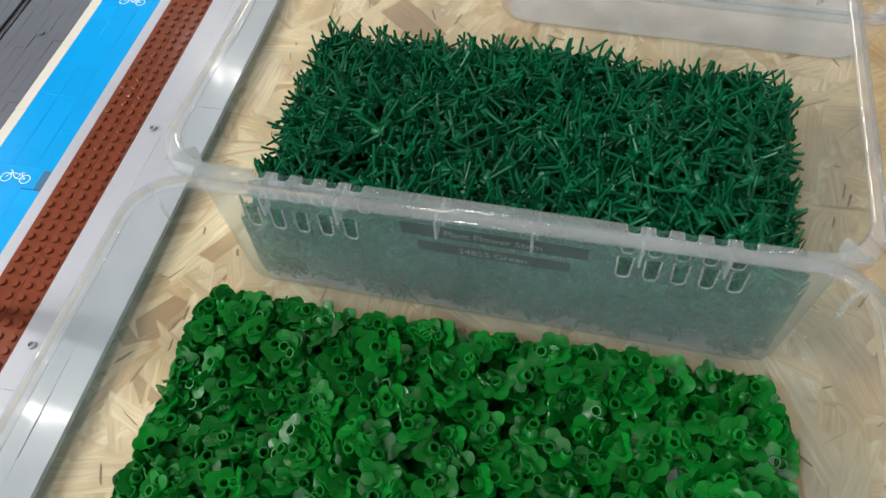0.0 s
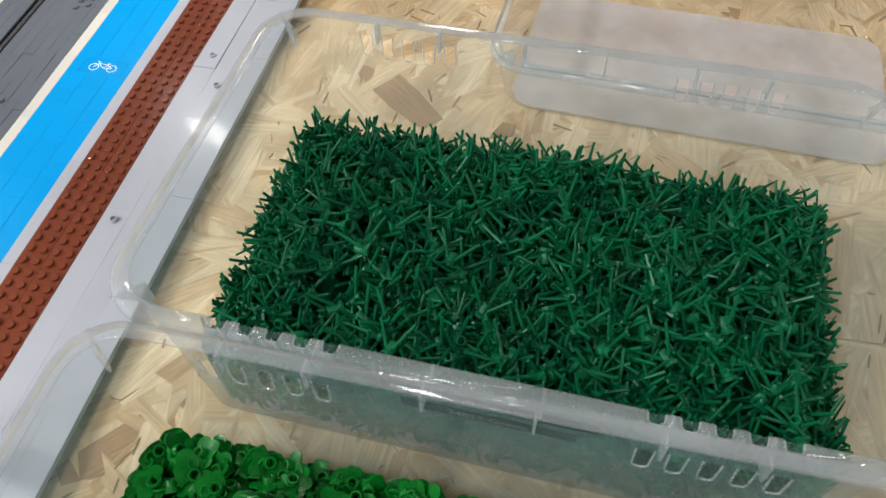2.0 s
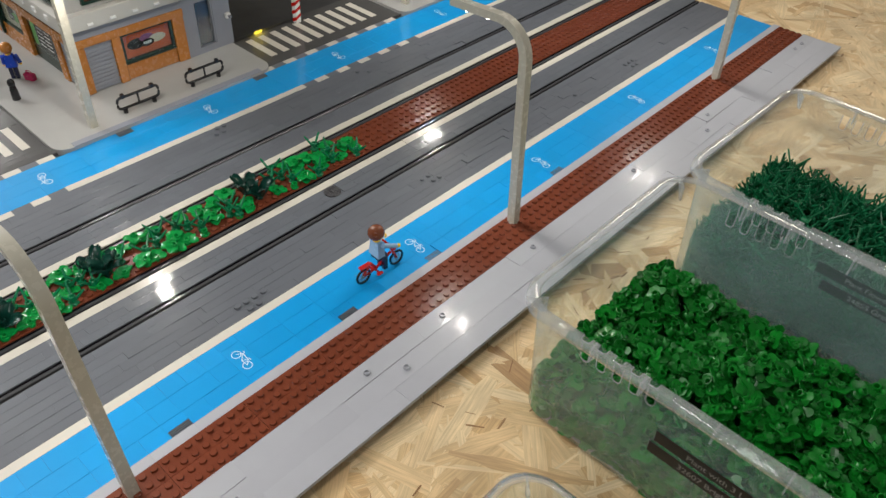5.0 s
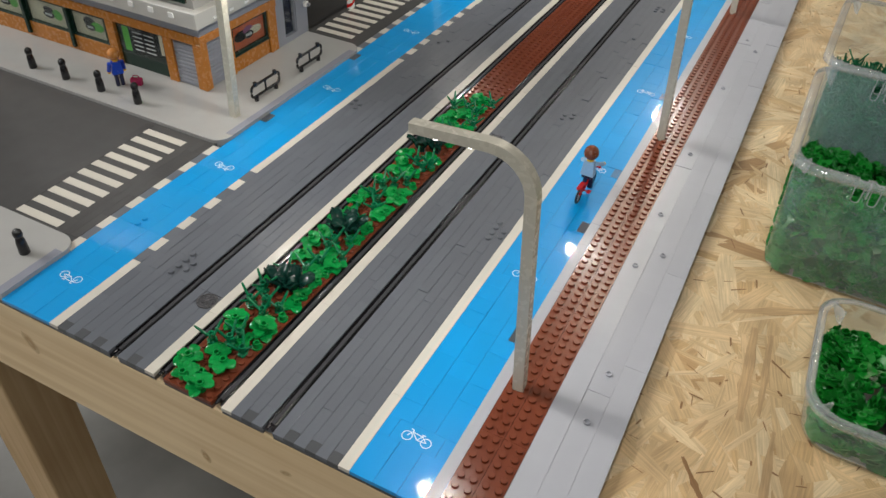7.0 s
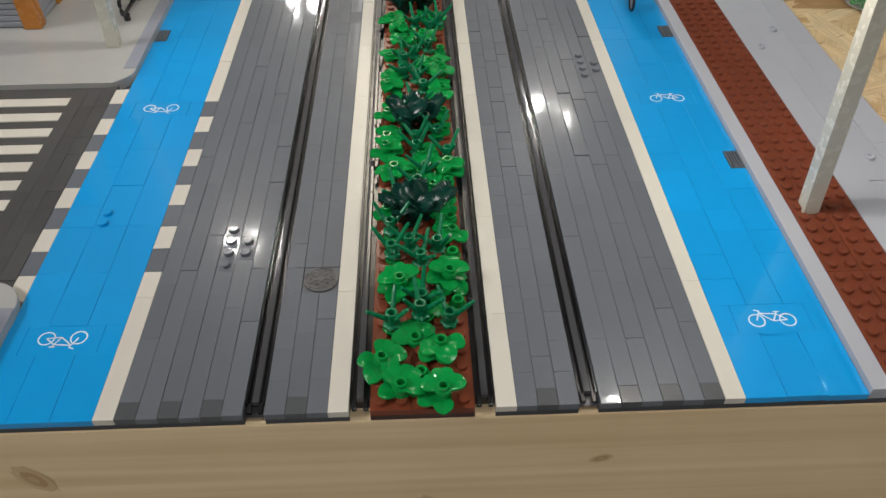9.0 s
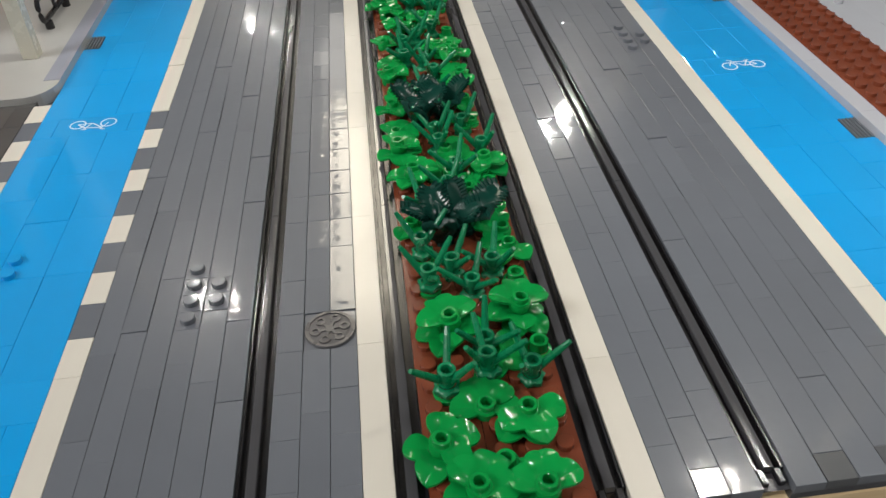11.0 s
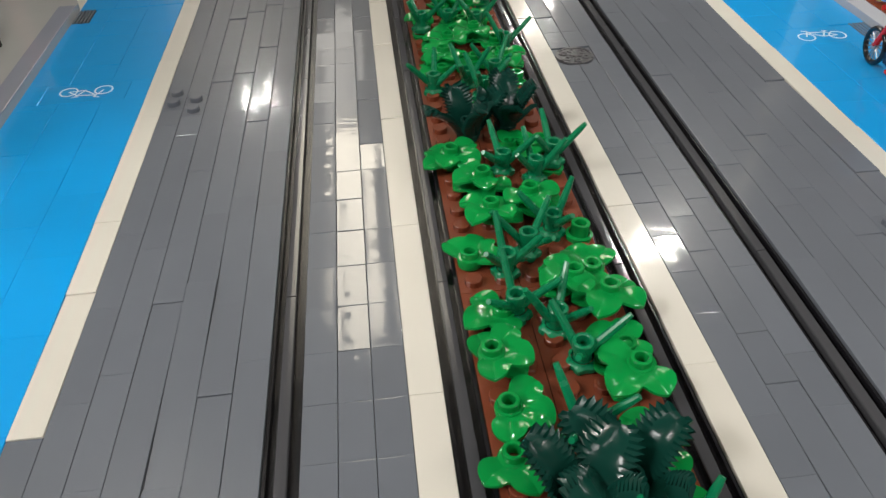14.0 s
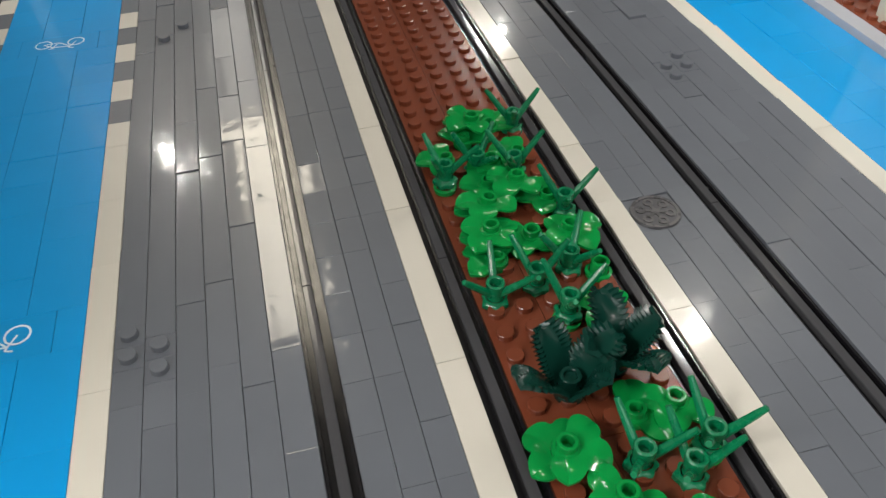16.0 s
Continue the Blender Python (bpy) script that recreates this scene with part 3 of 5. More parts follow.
for k, (x0, y0, x1, y1, w, mat, label) in enumerate(((0.300, 0.262, 0.375, 0.304, 0.009, KNOT, "brown strand"), (0.318, 0.252, 0.323, 0.158, 0.010, KNOT, "brown strand"), (0.330, 0.250, 0.334, 0.168, 0.006, KNOT, "brown strand"),
                                                     (0.297, 0.112, 0.317, 0.083, 0.0048, BARK, "dark bark sliver"), (0.277, 0.135, 0.307, 0.120, 0.009, SAP, "pale strand"), (0.334, 0.2245, 0.348, 0.213, 0.002, BARK, "dark bark sliver"),
                                                     (0.298, 0.128, 0.305, 0.148, 0.0045, KNOT, "brown strand"), (0.353, 0.973, 0.381, 0.952, 0.012, SAP, "pale strand"), (0.386, 0.944, 0.420, 0.915, 0.012, SAP, "pale strand"),
                                                     (0.345, 0.16, 0.348, 0.07, 0.006, KNOT, "brown strand"), (0.40, 0.045, 0.31, 0.055, 0.005, KNOT, "brown strand"))):
    marked_strand(x0, y0, x1, y1, w, mat, label, 60 + k)

# ---- road ----
deck = plain("road", -0.62, -8.5 * U, 0.0004, ROAD_END, DECK, -0.00325, BASE, label="dark grey plate base under the toy road", category="road")
for a, b in ((-7.5, -3.5), (-2.5, 2.5), (3.5, 7.5), (8.5, 26.5)):
    part("base_plate", cube(a * U, b * U, 0.0004, ROAD_END, DECK, -0.00325), BROWN_DARK if b == 2.5 else BASE, deck)
DARK_LENGTHS = (4, 4, 6, 8, 8)


def carriageway(side, name):
    ob = plain(name, min(side * 4.5, side * 14.5) * U + 0.0002, max(side * 4.5, side * 14.5) * U - 0.0002, 0.0012, ROAD_END - 0.001, -0.0033, -0.00318, BASE,
               label="dark grey tiled toy carriageway with slot tracks", category="road")
    holes = {"west": MAN_W, "east": MAN_E}[name.split("_")[1]]
    for c in list(range(3)) + list(range(4, 10)):
        x = side * (5 + c) * U
        skip = list(STUDS.get((side, c), []))
        if c in (0, 1):
            skip += holes
        start = 0
        if c in (1, 5, 7, 9):
            start = V
            tile(ob, x, V / 2, U, V, 0, ASPHALT_OLD)
        run(ob, x, U, start, ROAD_END, 0, ASPHALT, (2, 2, 2, 4) if c < 3 else DARK_LENGTHS, 0.5, sorted(skip))
        for a, b in STUDS.get((side, c), []):
            n = max(1, round((b - a) / V))
            for i in range(n):
                y = a + (b - a) * (i + 0.5) / n
                tile(ob, x, y, U, (b - a) / n, 0, ASPHALT)
                put("stud", stud_mesh(ASPHALT), ob, pose(x, y, 0))
    return ob


def cells(y, n):
    return [(y - n * V / 2, y + n * V / 2)]


# exposed studs among the tiles, by side and column from the median outwards
STUDS = {
    (-1, 6): cells(0.0935, 4), (-1, 5): cells(0.0930, 2),
    (-1, 9): cells(0.3755, 2), (-1, 8): cells(0.3695, 2),
    (-1, 7): cells(0.561, 1),
    (1, 8): cells(0.252, 4), (1, 9): cells(0.250, 2),
    (1, 6): cells(0.461, 2), (1, 7): cells(0.4675, 2),
}
STUDS[(-1, 8)] += cells(0.551, 1)
STUDS[(1, 8)] += cells(0.80, 2)
STUDS[(1, 7)] += cells(0.80, 3) + cells(0.690, 1)
MAN_W, MAN_E = [(0.071 - V, 0.071 + V)], [(0.386 - V, 0.386 + V)]
west = carriageway(-1, "carriageway_west")
east = carriageway(1, "carriageway_east")


def manhole(x, y, turn):
    thing = base_of("manhole_cover", pose(x, y, 0, 0, 0, turn), "round pewter-grey printed manhole cover tile in the road", "manhole cover", "manhole covers")
    bm = bmesh.new()
    rings = lathe(bm, [(0.0078, -PLATE), (0.0078, -0.0002), (0.0076, 0)], 32)
    bm.faces.new(rings[-1])
    part("cover", bm, BASE, thing)
    bm = bmesh.new()
    lathe(bm, [(0.0076, 0.0), (0.0076, 0.0003), (0.0066, 0.0003), (0.0066, 0.0)], 32)
    part("rim_ring", bm, METALLIC, thing, "pewter outer ring")
    for i in range(6):
        a = i * math.pi / 3
        c, q = math.cos(a), math.sin(a)
        bm = bmesh.new()
        lathe(bm, [(0.0017, 0.0), (0.0017, 0.0003), (0.0009, 0.0003), (0.0009, 0.0)], 12, Matrix.Translation((0.0045 * c, 0.0045 * q, 0)))
        part("boss", bm, METALLIC, thing)
        bm = cube(0.0012, 0.0030, -0.0005, 0.0005, 0.0, 0.00028)
        bmesh.ops.transform(bm, matrix=pose(0, 0, 0, 0, 0, 60 * i), verts=bm.verts)
        part("spoke", bm, METALLIC, thing)
    bm = bmesh.new()
    rod(bm, (0, 0, 0), (0, 0, 0.0003), 0.0014, 12)
    part("hub", bm, METALLIC, thing)


manhole(-5.5 * U, 0.071, 10)
manhole(5.5 * U, 0.386, 35)
for sx, y in ((-5.5, 0.071), (5.5, 0.386)):
    part("corner_plate", cube(sx * U - 0.0079, sx * U + 0.0079, y - 0.0078, y + 0.0078, -PLATE, -0.0006), ASPHALT, west if sx < 0 else east)


def slot(x, name):
    """A sunk guide slot: black sides and a rounded black rail in the middle."""
    thing = base_of(name, pose(x, 0, 0), "sunken glossy black guide slot in the toy road", "road slot", "guide slots")
    part("slot_floor", cube(-0.0039, 0.0039, 0.006, ROAD_END, DECK, -0.0026), BLACK, thing)
    y, k = 0.006, 0
    while y < ROAD_END - 0.01:
        e = min(y + 16 * V, ROAD_END)
        bm = bmesh.new()
        pts = [(-0.0014, -0.0026), (-0.0014, -0.0007), (-0.0012, -0.0004), (0, -0.00036), (0.0012, -0.0004), (0.0014, -0.0007), (0.0014, -0.0026)]
        a = [bm.verts.new((px, y + 0.0002, pz)) for px, pz in pts]
        b = [bm.verts.new((px, e - 0.0002, pz)) for px, pz in pts]
        for i in range(len(pts) - 1):
            bm.faces.new((a[i], a[i + 1], b[i + 1], b[i]))
        bm.faces.new(a[::-1])
        bm.faces.new(b)
        ob = part("rail", bm, RAIL, thing, m=pose(0, 0, 0, 0, rng.gauss(0, 0.8), 0))
        y = e
    for sx in (-1, 1):
        part("slot_side", cube(sx * 0.0035 - 0.0004, sx * 0.0035 + 0.0004, 0.006, ROAD_END, -0.0027, -0.0008), BLACK, thing)
    part("end_clip", cube(-0.0032, -0.0012, 0.0022, 0.0065, DECK + 0.0032, -0.0012, 0.0003), BLACK, thing)
    part("end_clip", cube(0.0012, 0.0032, 0.0022, 0.0065, DECK + 0.0032, -0.0012, 0.0003), BLACK, thing)


for x in (-8, -3, 3, 8):
    slot(x * U, "guide_slot")

# white lines
lines = plain("lane_lines", -15.4 * U, -14.6 * U, 0.0012, ROAD_END - 0.001, -0.0033, -0.00318, BASE, label="cream white tiled lane lines on the toy road", category="road marking")
WL = (4, 6, 8, 8)
for x in (-4, 4, 15):
    run(lines, x * U, U, 0, ROAD_END, 0, CREAM, WL, 0.3)
DASHES = [(0.0945, 0.110), (0.126, 0.142), (0.158, 0.173), (0.1895, 0.205)]
FAR_DASHES = [(0.505 + 0.0316 * i, 0.5206 + 0.0316 * i) for i in range(5)]
run(lines, -15 * U, U, 0, 0.079, 0, CREAM, WL, 0.3)
run(lines, -15 * U, U, 0.2205, 0.489, 0, CREAM, WL, 0.3)
run(lines, -15 * U, U, 0.663, ROAD_END, 0, CREAM, WL, 0.3)
for a, b in DASHES + FAR_DASHES:
    tile(lines, -15 * U, (a + b) / 2, U, b - a, 0, CREAM)
edges = [0.079] + [e for d in DASHES for e in d] + [0.2205]
for a, b in zip(edges[::2], edges[1::2]):
    tile(lines, -15 * U, (a + b) / 2, U, b - a, 0, ASPHALT)
edges = [0.489] + [e for d in FAR_DASHES for e in d] + [0.663]
for a, b in zip(edges[::2], edges[1::2]):
    tile(lines, -15 * U, (a + b) / 2, U, b - a, 0, ASPHALT)
KERB_DASHES = [(0.063 + 0.0316 * i, 0.0787 + 0.0316 * i) for i in range(6)] + [(0.4740 + 0.0316 * i, 0.4897 + 0.0316 * i) for i in range(7)]
kd = sorted(KERB_DASHES)
for i, (a, b) in enumerate(kd):
    tile(lines, -22 * U, (a + b) / 2, U, b - a, 0, CREAM)
    if i + 1 < len(kd) and kd[i + 1][0] - b < 0.03:
        tile(lines, -22 * U, (b + kd[i + 1][0]) / 2, U, kd[i + 1][0] - b, 0, ASPHALT)


# ---- cycle lanes ----
def bicycle_print(parent, x, y, flip):
    """The white bicycle sign printed on a lane tile."""
    bm = bmesh.new()
    z, t = 0.00003, 0.00007
    for cx in (-0.0066, 0.0066):
        lathe(bm, [(0.0036, z), (0.0036, z + t), (0.0030, z + t), (0.0030, z)], 24, Matrix.Translation((cx, -0.0012, 0)))

    def bar(a, b, w=0.0006):
        d = Vector((b[0] - a[0], b[1] - a[1]))
        n = Vector((-d.y, d.x)).normalized() * w / 2
        vs = [bm.verts.new((p[0] + s * n.x, p[1] + s * n.y, z + t)) for p, s in ((a, 1), (a, -1), (b, -1), (b, 1))]
        bm.faces.new(vs)
    for a, b in (((-0.0066, -0.0012), (-0.0040, 0.0040)), ((-0.0040, 0.0040), (-0.0062, 0.0046)), ((-0.0046, 0.0028), (0.0026, 0.0022)), ((-0.0046, 0.0028), (0.0004, -0.0016)),
                 ((0.0004, -0.0016), (0.0026, 0.0022)), ((0.0026, 0.0022), (0.0066, -0.0012)), ((0.0004, -0.0016), (0.0066, -0.0012)), ((0.0018, 0.0034), (0.0044, 0.0034)),
                 ((0.0026, 0.0022), (0.0031, 0.0034))):
        bar(a, b)
    bmesh.ops.recalc_face_normals(bm, faces=bm.faces)
    part("bicycle_sign", bm, PRINT, parent, "white printed bicycle sign", pose(x, y, 0, 0, 0, 180 if flip else 0))


SIGN_Y = [0.040 + 0.1736 * i for i in range(6)]
DRAIN_E, DRAIN_W = (0.151, 0.295, 0.388, 0.56), (0.304, 0.466)


def cycle_lane(side, name, drains):
    lo, hi = sorted((side * 15.5, side * 21.5))
    ob = plain(name, lo * U + 0.0002, hi * U - 0.0002, 0.0012, ROAD_END - 0.001, -0.0033, -0.00318, BASE, label="bright azure blue tiled cycle lane with white bicycle signs", category="cycle lane")
    for c in range(3):
        x = side * (16.5 + 2 * c) * U
        skip = [(y - V, y + V) for y in SIGN_Y]
        if c == 2:
            skip += [(y - V, y + V) for y in drains]
        run(ob, x, 2 * U, 0, ROAD_END, 0, BLUE, (2, 2, 4, 4, 4), 0.30, sorted(skip))
    for y in SIGN_Y:
        tile(ob, side * 18.5 * U, y, 4 * U, 2 * V, 0, BLUE, 0.03, "sign_tile")
        tile(ob, side * 16 * U, y, U, 2 * V, 0, BLUE, 0.1)
        tile(ob, side * 21 * U, y, U, 2 * V, 0, BLUE, 0.1)
        bicycle_print(ob, side * 18.5 * U, y, side < 0)
    for y in drains:
        if any(abs(y - s) < 2 * V for s in SIGN_Y):
            continue
        tile(ob, side * 20 * U, y, U, 2 * V, 0, BLUE, 0.1)
    for y in drains:
        thing = base_of("drain_grille", pose(side * 21 * U, y, 0), "dark grey slotted drain grille beside the kerb", "drain", "drains")
        part("grille_base", cube(-U / 2 + GAP, U / 2 - GAP, -V + GAP, V - GAP, -PLATE, -0.0012), ASPHALT, thing)
        for i in range(5):
            cx = (i - 2) * 0.00155
            part("grille_bar", cube(cx - 0.0004, cx + 0.0004, -V + 0.0003, V - 0.0003, -0.0012, 0.0003), ASPHALT, thing)
    return ob


cycle_lane(1, "cycle_lane_east", DRAIN_E)
lane_w = cycle_lane(-1, "cycle_lane_west", DRAIN_W)
for y in (0.113, 0.1205):
    put("stud", stud_mesh(BLUE), lane_w, pose(-19 * U, y, 0))

# ---- planting beds ----
bed = plain("median_bed", -2.5 * U + 0.0002, 2.5 * U - 0.0002, 0.0004, ROAD_END, -0.00322, -0.0031, BROWN_DARK, label="brown studded planting strip in the middle of the road", category="planting bed")
verge = plain("verge_bed", 22.5 * U + 0.0002, 26.5 * U - 0.0002, 0.0004, ROAD_END, -0.00322, -0.00005, BROWN_DARK, label="brown studded planting strip behind the kerb", category="planting bed")
y = 0.0
while y < ROAD_END - V:
    n = 8 if ROAD_END - y > 8 * V else max(1, int((ROAD_END - y) / V + 0.1))
    for nx, cx in ((2, -1.5), (3, 1)):
        put("plate", studded_plate(nx, n, BROWN), bed, pose(cx * U, y + n * V / 2, rng.uniform(-0.00005, 0.00005)))
    for cx in (23.5, 25.5):
        put("plate", studded_plate(2, n, BROWN), verge, pose(cx * U, y + n * V / 2, PLATE + rng.uniform(-0.00005, 0.00005)))
    y += n * V

# ---- kerbs and pavements ----
kerb = plain("kerb_east", 21.5 * U + 0.0003, 22.5 * U - 0.0003, 0.0004, ROAD_END, -0.0033, 0.00002, GREY, label="light grey kerb along the blue cycle lane", category="kerb")
run(kerb, 22 * U, U, 0, ROAD_END, PLATE, GREY, (4, 6, 8, 8), 0.1)
pave = plain("pavement_east", 26.5 * U + 0.0002, 31.0 * U, 0.0015, ROAD_END - 0.012, DECK, 0.00002, BASE, label="light grey smooth tiled pavement with a few open studs", category="pavement")
POSTS = [(27.6, 0.264), (27.6, 0.341), (27.6, 0.452), (27.6, 0.609), (27.7, 0.755), (29.6, 0.100), (29.6, 0.145), (29.6, 0.287), (29.5, 0.727)]
for c in range(3):
    run(pave, (27.5 + 2 * c) * U, 2 * U, 0, ROAD_END, PLATE, GREY, (14, 16, 20, 24), 0.25)
for x, y in POSTS + [(27.7, 1.00), (27.7, 0.98)]:
    put("hollow_stud", hollow_stud_mesh(GREY), pave, pose(x * U, y, PLATE))

side = plain("side_street", -0.62, -22.5 * U, 0.066, 0.245, -0.0033, -0.0002, SIDE, label="dark grey side street with a zebra crossing", category="road")
for i in range(10):
    tile(side, -0.2277, 0.0818 + i * 0.0158, 0.0478, 0.0079, 0.0004, CREAM, 0.05, "zebra_stripe")
for c in range(10):
    if 3 <= c <= 8:
        continue
    run(side, (-23 - c) * U, U, 0.076, 0.236, 0.0003, SIDE, (2, 4, 4), 0.3)
far_street = plain("side_street_far", -0.262, -22.5 * U, 0.478, 0.70, -0.0033, -0.0002, SIDE, label="dark grey side street with a zebra crossing", category="road")
for i in range(10):
    tile(far_street, -0.2225, 0.5085 + i * 0.0174, 0.0500, 0.0084, 0.0004, CREAM, 0.05, "zebra_stripe")
# flat matt black sheet, set slightly below the street surface
plain("street_gap", -0.62, -0.262, 0.487, 0.70, -0.0033, -0.0012, MATT_BLACK, label="flat matt black sheet beyond the zebra crossing", category="ground")


def pavement(name, outline, label):
    bm = prism(bmesh.new(), outline, -0.0032, PLATE, 0.0003)
    me = bpy.data.meshes.new(name)
    bm.to_mesh(me)
    bm.free()
    me.materials.append(GREY_WARM)
    return put(name, me, None, None, label, "pavement", "", "structure")


corner = pavement("pavement_shop", round_rect(-0.62, -21.5 * U, 0.2395, 0.4885, (0, 0.016, 0.016, 0)), "pale grey smooth pavement round the corner shop")
near_pave = pavement("pavement_near", round_rect(-0.62, -21.5 * U, 0.0005, 0.0725, (0, 0, 0.016, 0)), "pale grey pavement corner at the table edge")
pavement("pavement_far", round_rect(-0.62, -21.5 * U, 0.694, ROAD_END, (0, 0.016, 0, 0)), "pale grey pavement beyond the zebra crossing")
for a, b in ((0.256, 0.472), (0.001, 0.056)):
    tile(corner if a > 0.2 else near_pave, -22 * U, (a + b) / 2, U, b - a, PLATE + 0.0004, KERB, 0.0, "kerb_stone")


# ---- plants ----
def add(bm, v, f, m=Matrix()):
    vs = [bm.verts.new(m @ Vector(p)) for p in v]
    for q in f:
        bm.faces.new([vs[i] for i in q])


def hollow_tube(bm, r, ri, z0, z1, seg=14, m=Matrix(), floor=None):
    fl = z0 if floor is None else floor
    lathe(bm, [(r, z0), (r, z1 - 0.0002), (r - 0.0002, z1), (ri + 0.0002, z1), (ri, z1 - 0.0002), (ri, fl), (0.0001, fl)], seg, m)


def leaf_sheet(bm, z, fine=True, big=1.0, m=Matrix(), cup=1.0):
    """Three pointed oval leaves grown together on one side of a ring, as a thin cupped sheet."""
    seg, rings = (72, 5) if fine else (36, 2)
    tops, unders = [], []
    for k in range(rings + 1):
        u = k / rings
        row_t, row_u = [], []
        for i in range(seg):
            a = 360 * i / seg - 180
            edge = 0.0034
            fold = 1.0
            for mid, r_tip in ((-70, 0.0096), (0, 0.0106), (70, 0.0096)):
                d = abs(a - mid)
                if d < 46:
                    q = d / 46
                    edge = max(edge, r_tip * (1 - 0.05 * q ** 0.8 - 0.33 * q ** 2 - 0.28 * q ** 6))
                    fold = min(fold, q)
            if abs(a) > 118:
                edge = 0.0034
            r = 0.0022 + (edge * big - 0.0022) * u
            out = max(0.0, (r - 0.0034) / 0.007)
            h = z + cup * (0.0017 * out ** 1.2 - 0.0026 * out ** 3 + 0.0016 * out * min(1.0, fold * 1.3) ** 0.7 + 0.00008 * math.sin(a * 0.13 + u * 4))
            x, y = r * math.cos(radians(a)), r * math.sin(radians(a))
            row_t.append(bm.verts.new(m @ Vector((x, y, h))))
            row_u.append(bm.verts.new(m @ Vector((x, y, h - 0.0011 + 0.0003 * u))))
        tops.append(row_t)
        unders.append(row_u)
    for k in range(rings):
        for i in range(seg):
            j = (i + 1) % seg
            bm.faces.new((tops[k][i], tops[k + 1][i], tops[k + 1][j], tops[k][j]))
            bm.faces.new((unders[k][j], unders[k + 1][j], unders[k + 1][i], unders[k][i]))
    for i in range(seg):
        j = (i + 1) % seg
        bm.faces.new((tops[-1][i], unders[-1][i], unders[-1][j], tops[-1][j]))
        bm.faces.new((tops[0][j], unders[0][j], unders[0][i], tops[0][i]))


def leaf_base_mesh(layers):
    """Stacked round feet with a hollow stud on top."""
    bm = bmesh.new()
    for k in range(layers):
        z = k * 0.0032
        lathe(bm, [(0.0032, z), (0.0034, z + 0.0004), (0.0034, z + 0.0024), (0.0031, z + 0.0029)], 20)
    top = (layers - 1) * 0.0032 + 0.0029
    lathe(bm, [(0.0031, top), (0.0024, top + 0.0001)], 20)
    hollow_tube(bm, 0.0025, 0.0015, top - 0.0002, top + 0.0019, 20, floor=top - 0.0014)
    return bm


def loose_leaf_mesh():
    bm = bmesh.new()
    lathe(bm, [(0.0016, 0), (0.0032, 0.0001), (0.0032, 0.0022)], 9)
    leaf_sheet(bm, 0.0026, False, 0.87, cup=0.35)
    hollow_tube(bm, 0.0028, 0.0018, 0.0024, 0.0056, 10, floor=0.0004)
    return bm


def stem_parts(seed, long=0.0128):
    """Scalloped foot, hollow tube and three thin bars that spread upwards."""
    r = random.Random(seed)
    foot, tube, bars = bmesh.new(), bmesh.new(), []
    n = 30
    rings = []
    for rr, z, wave in ((0.0034, 0, 0.10), (0.0037, 0.0006, 0.12), (0.0036, 0.0017, 0.12), (0.0029, 0.0021, 0.04), (0.0026, 0.0028, 0)):
        rings.append([foot.verts.new((rr * (1 + wave * math.cos(12 * math.pi * i / n)) * math.cos(2 * math.pi * i / n),
                                      rr * (1 + wave * math.cos(12 * math.pi * i / n)) * math.sin(2 * math.pi * i / n), z)) for i in range(n)])
    for a, b in zip(rings, rings[1:]):
        for i in range(n):
            foot.faces.new((a[i], a[(i + 1) % n], b[(i + 1) % n], b[i]))
    lathe(tube, [(0.0023, 0.0027), (0.0021, 0.0040), (0.0025, 0.0058)], 16)
    hollow_tube(tube, 0.0026, 0.0016, 0.0057, 0.0083, 16, floor=0.0055)
    for a in (0, 120, 240):
        bar = bmesh.new()
        a = radians(a + r.uniform(-6, 6))
        c, s = math.cos(a), math.sin(a)
        e = radians(44 + r.uniform(-4, 14))
        p = Vector((0.0016 * c, 0.0016 * s, 0.0046))
        d = Vector((c * math.cos(e), s * math.cos(e), math.sin(e)))
        rod(bar, p, p + d * long * 0.8, 0.0012, 9, 0.00095)
        rod(bar, p + d * long * 0.79, p + d * long, 0.00095, 9, 0.0007)
        bars.append(bar)
    return foot, tube, bars


def loose_stem_mesh():
    r = random.Random(3)
    bm = bmesh.new()
    lathe(bm, [(0.0035, 0), (0.0036, 0.0014), (0.0027, 0.0020), (0.0024, 0.0030)], 7)
    hollow_tube(bm, 0.00245, 0.00155, 0.0029, 0.0076, 7, floor=0.005)
    for a in (0, 120, 240):
        c, s = math.cos(radians(a)), math.sin(radians(a))
        e = radians(50)
        p = Vector((0.0019 * c, 0.0019 * s, 0.0040))
        rod(bm, p, p + Vector((c * math.cos(e), s * math.cos(e), math.sin(e))) * 0.0150, 0.00092, 6, 0.00075)
    return bm


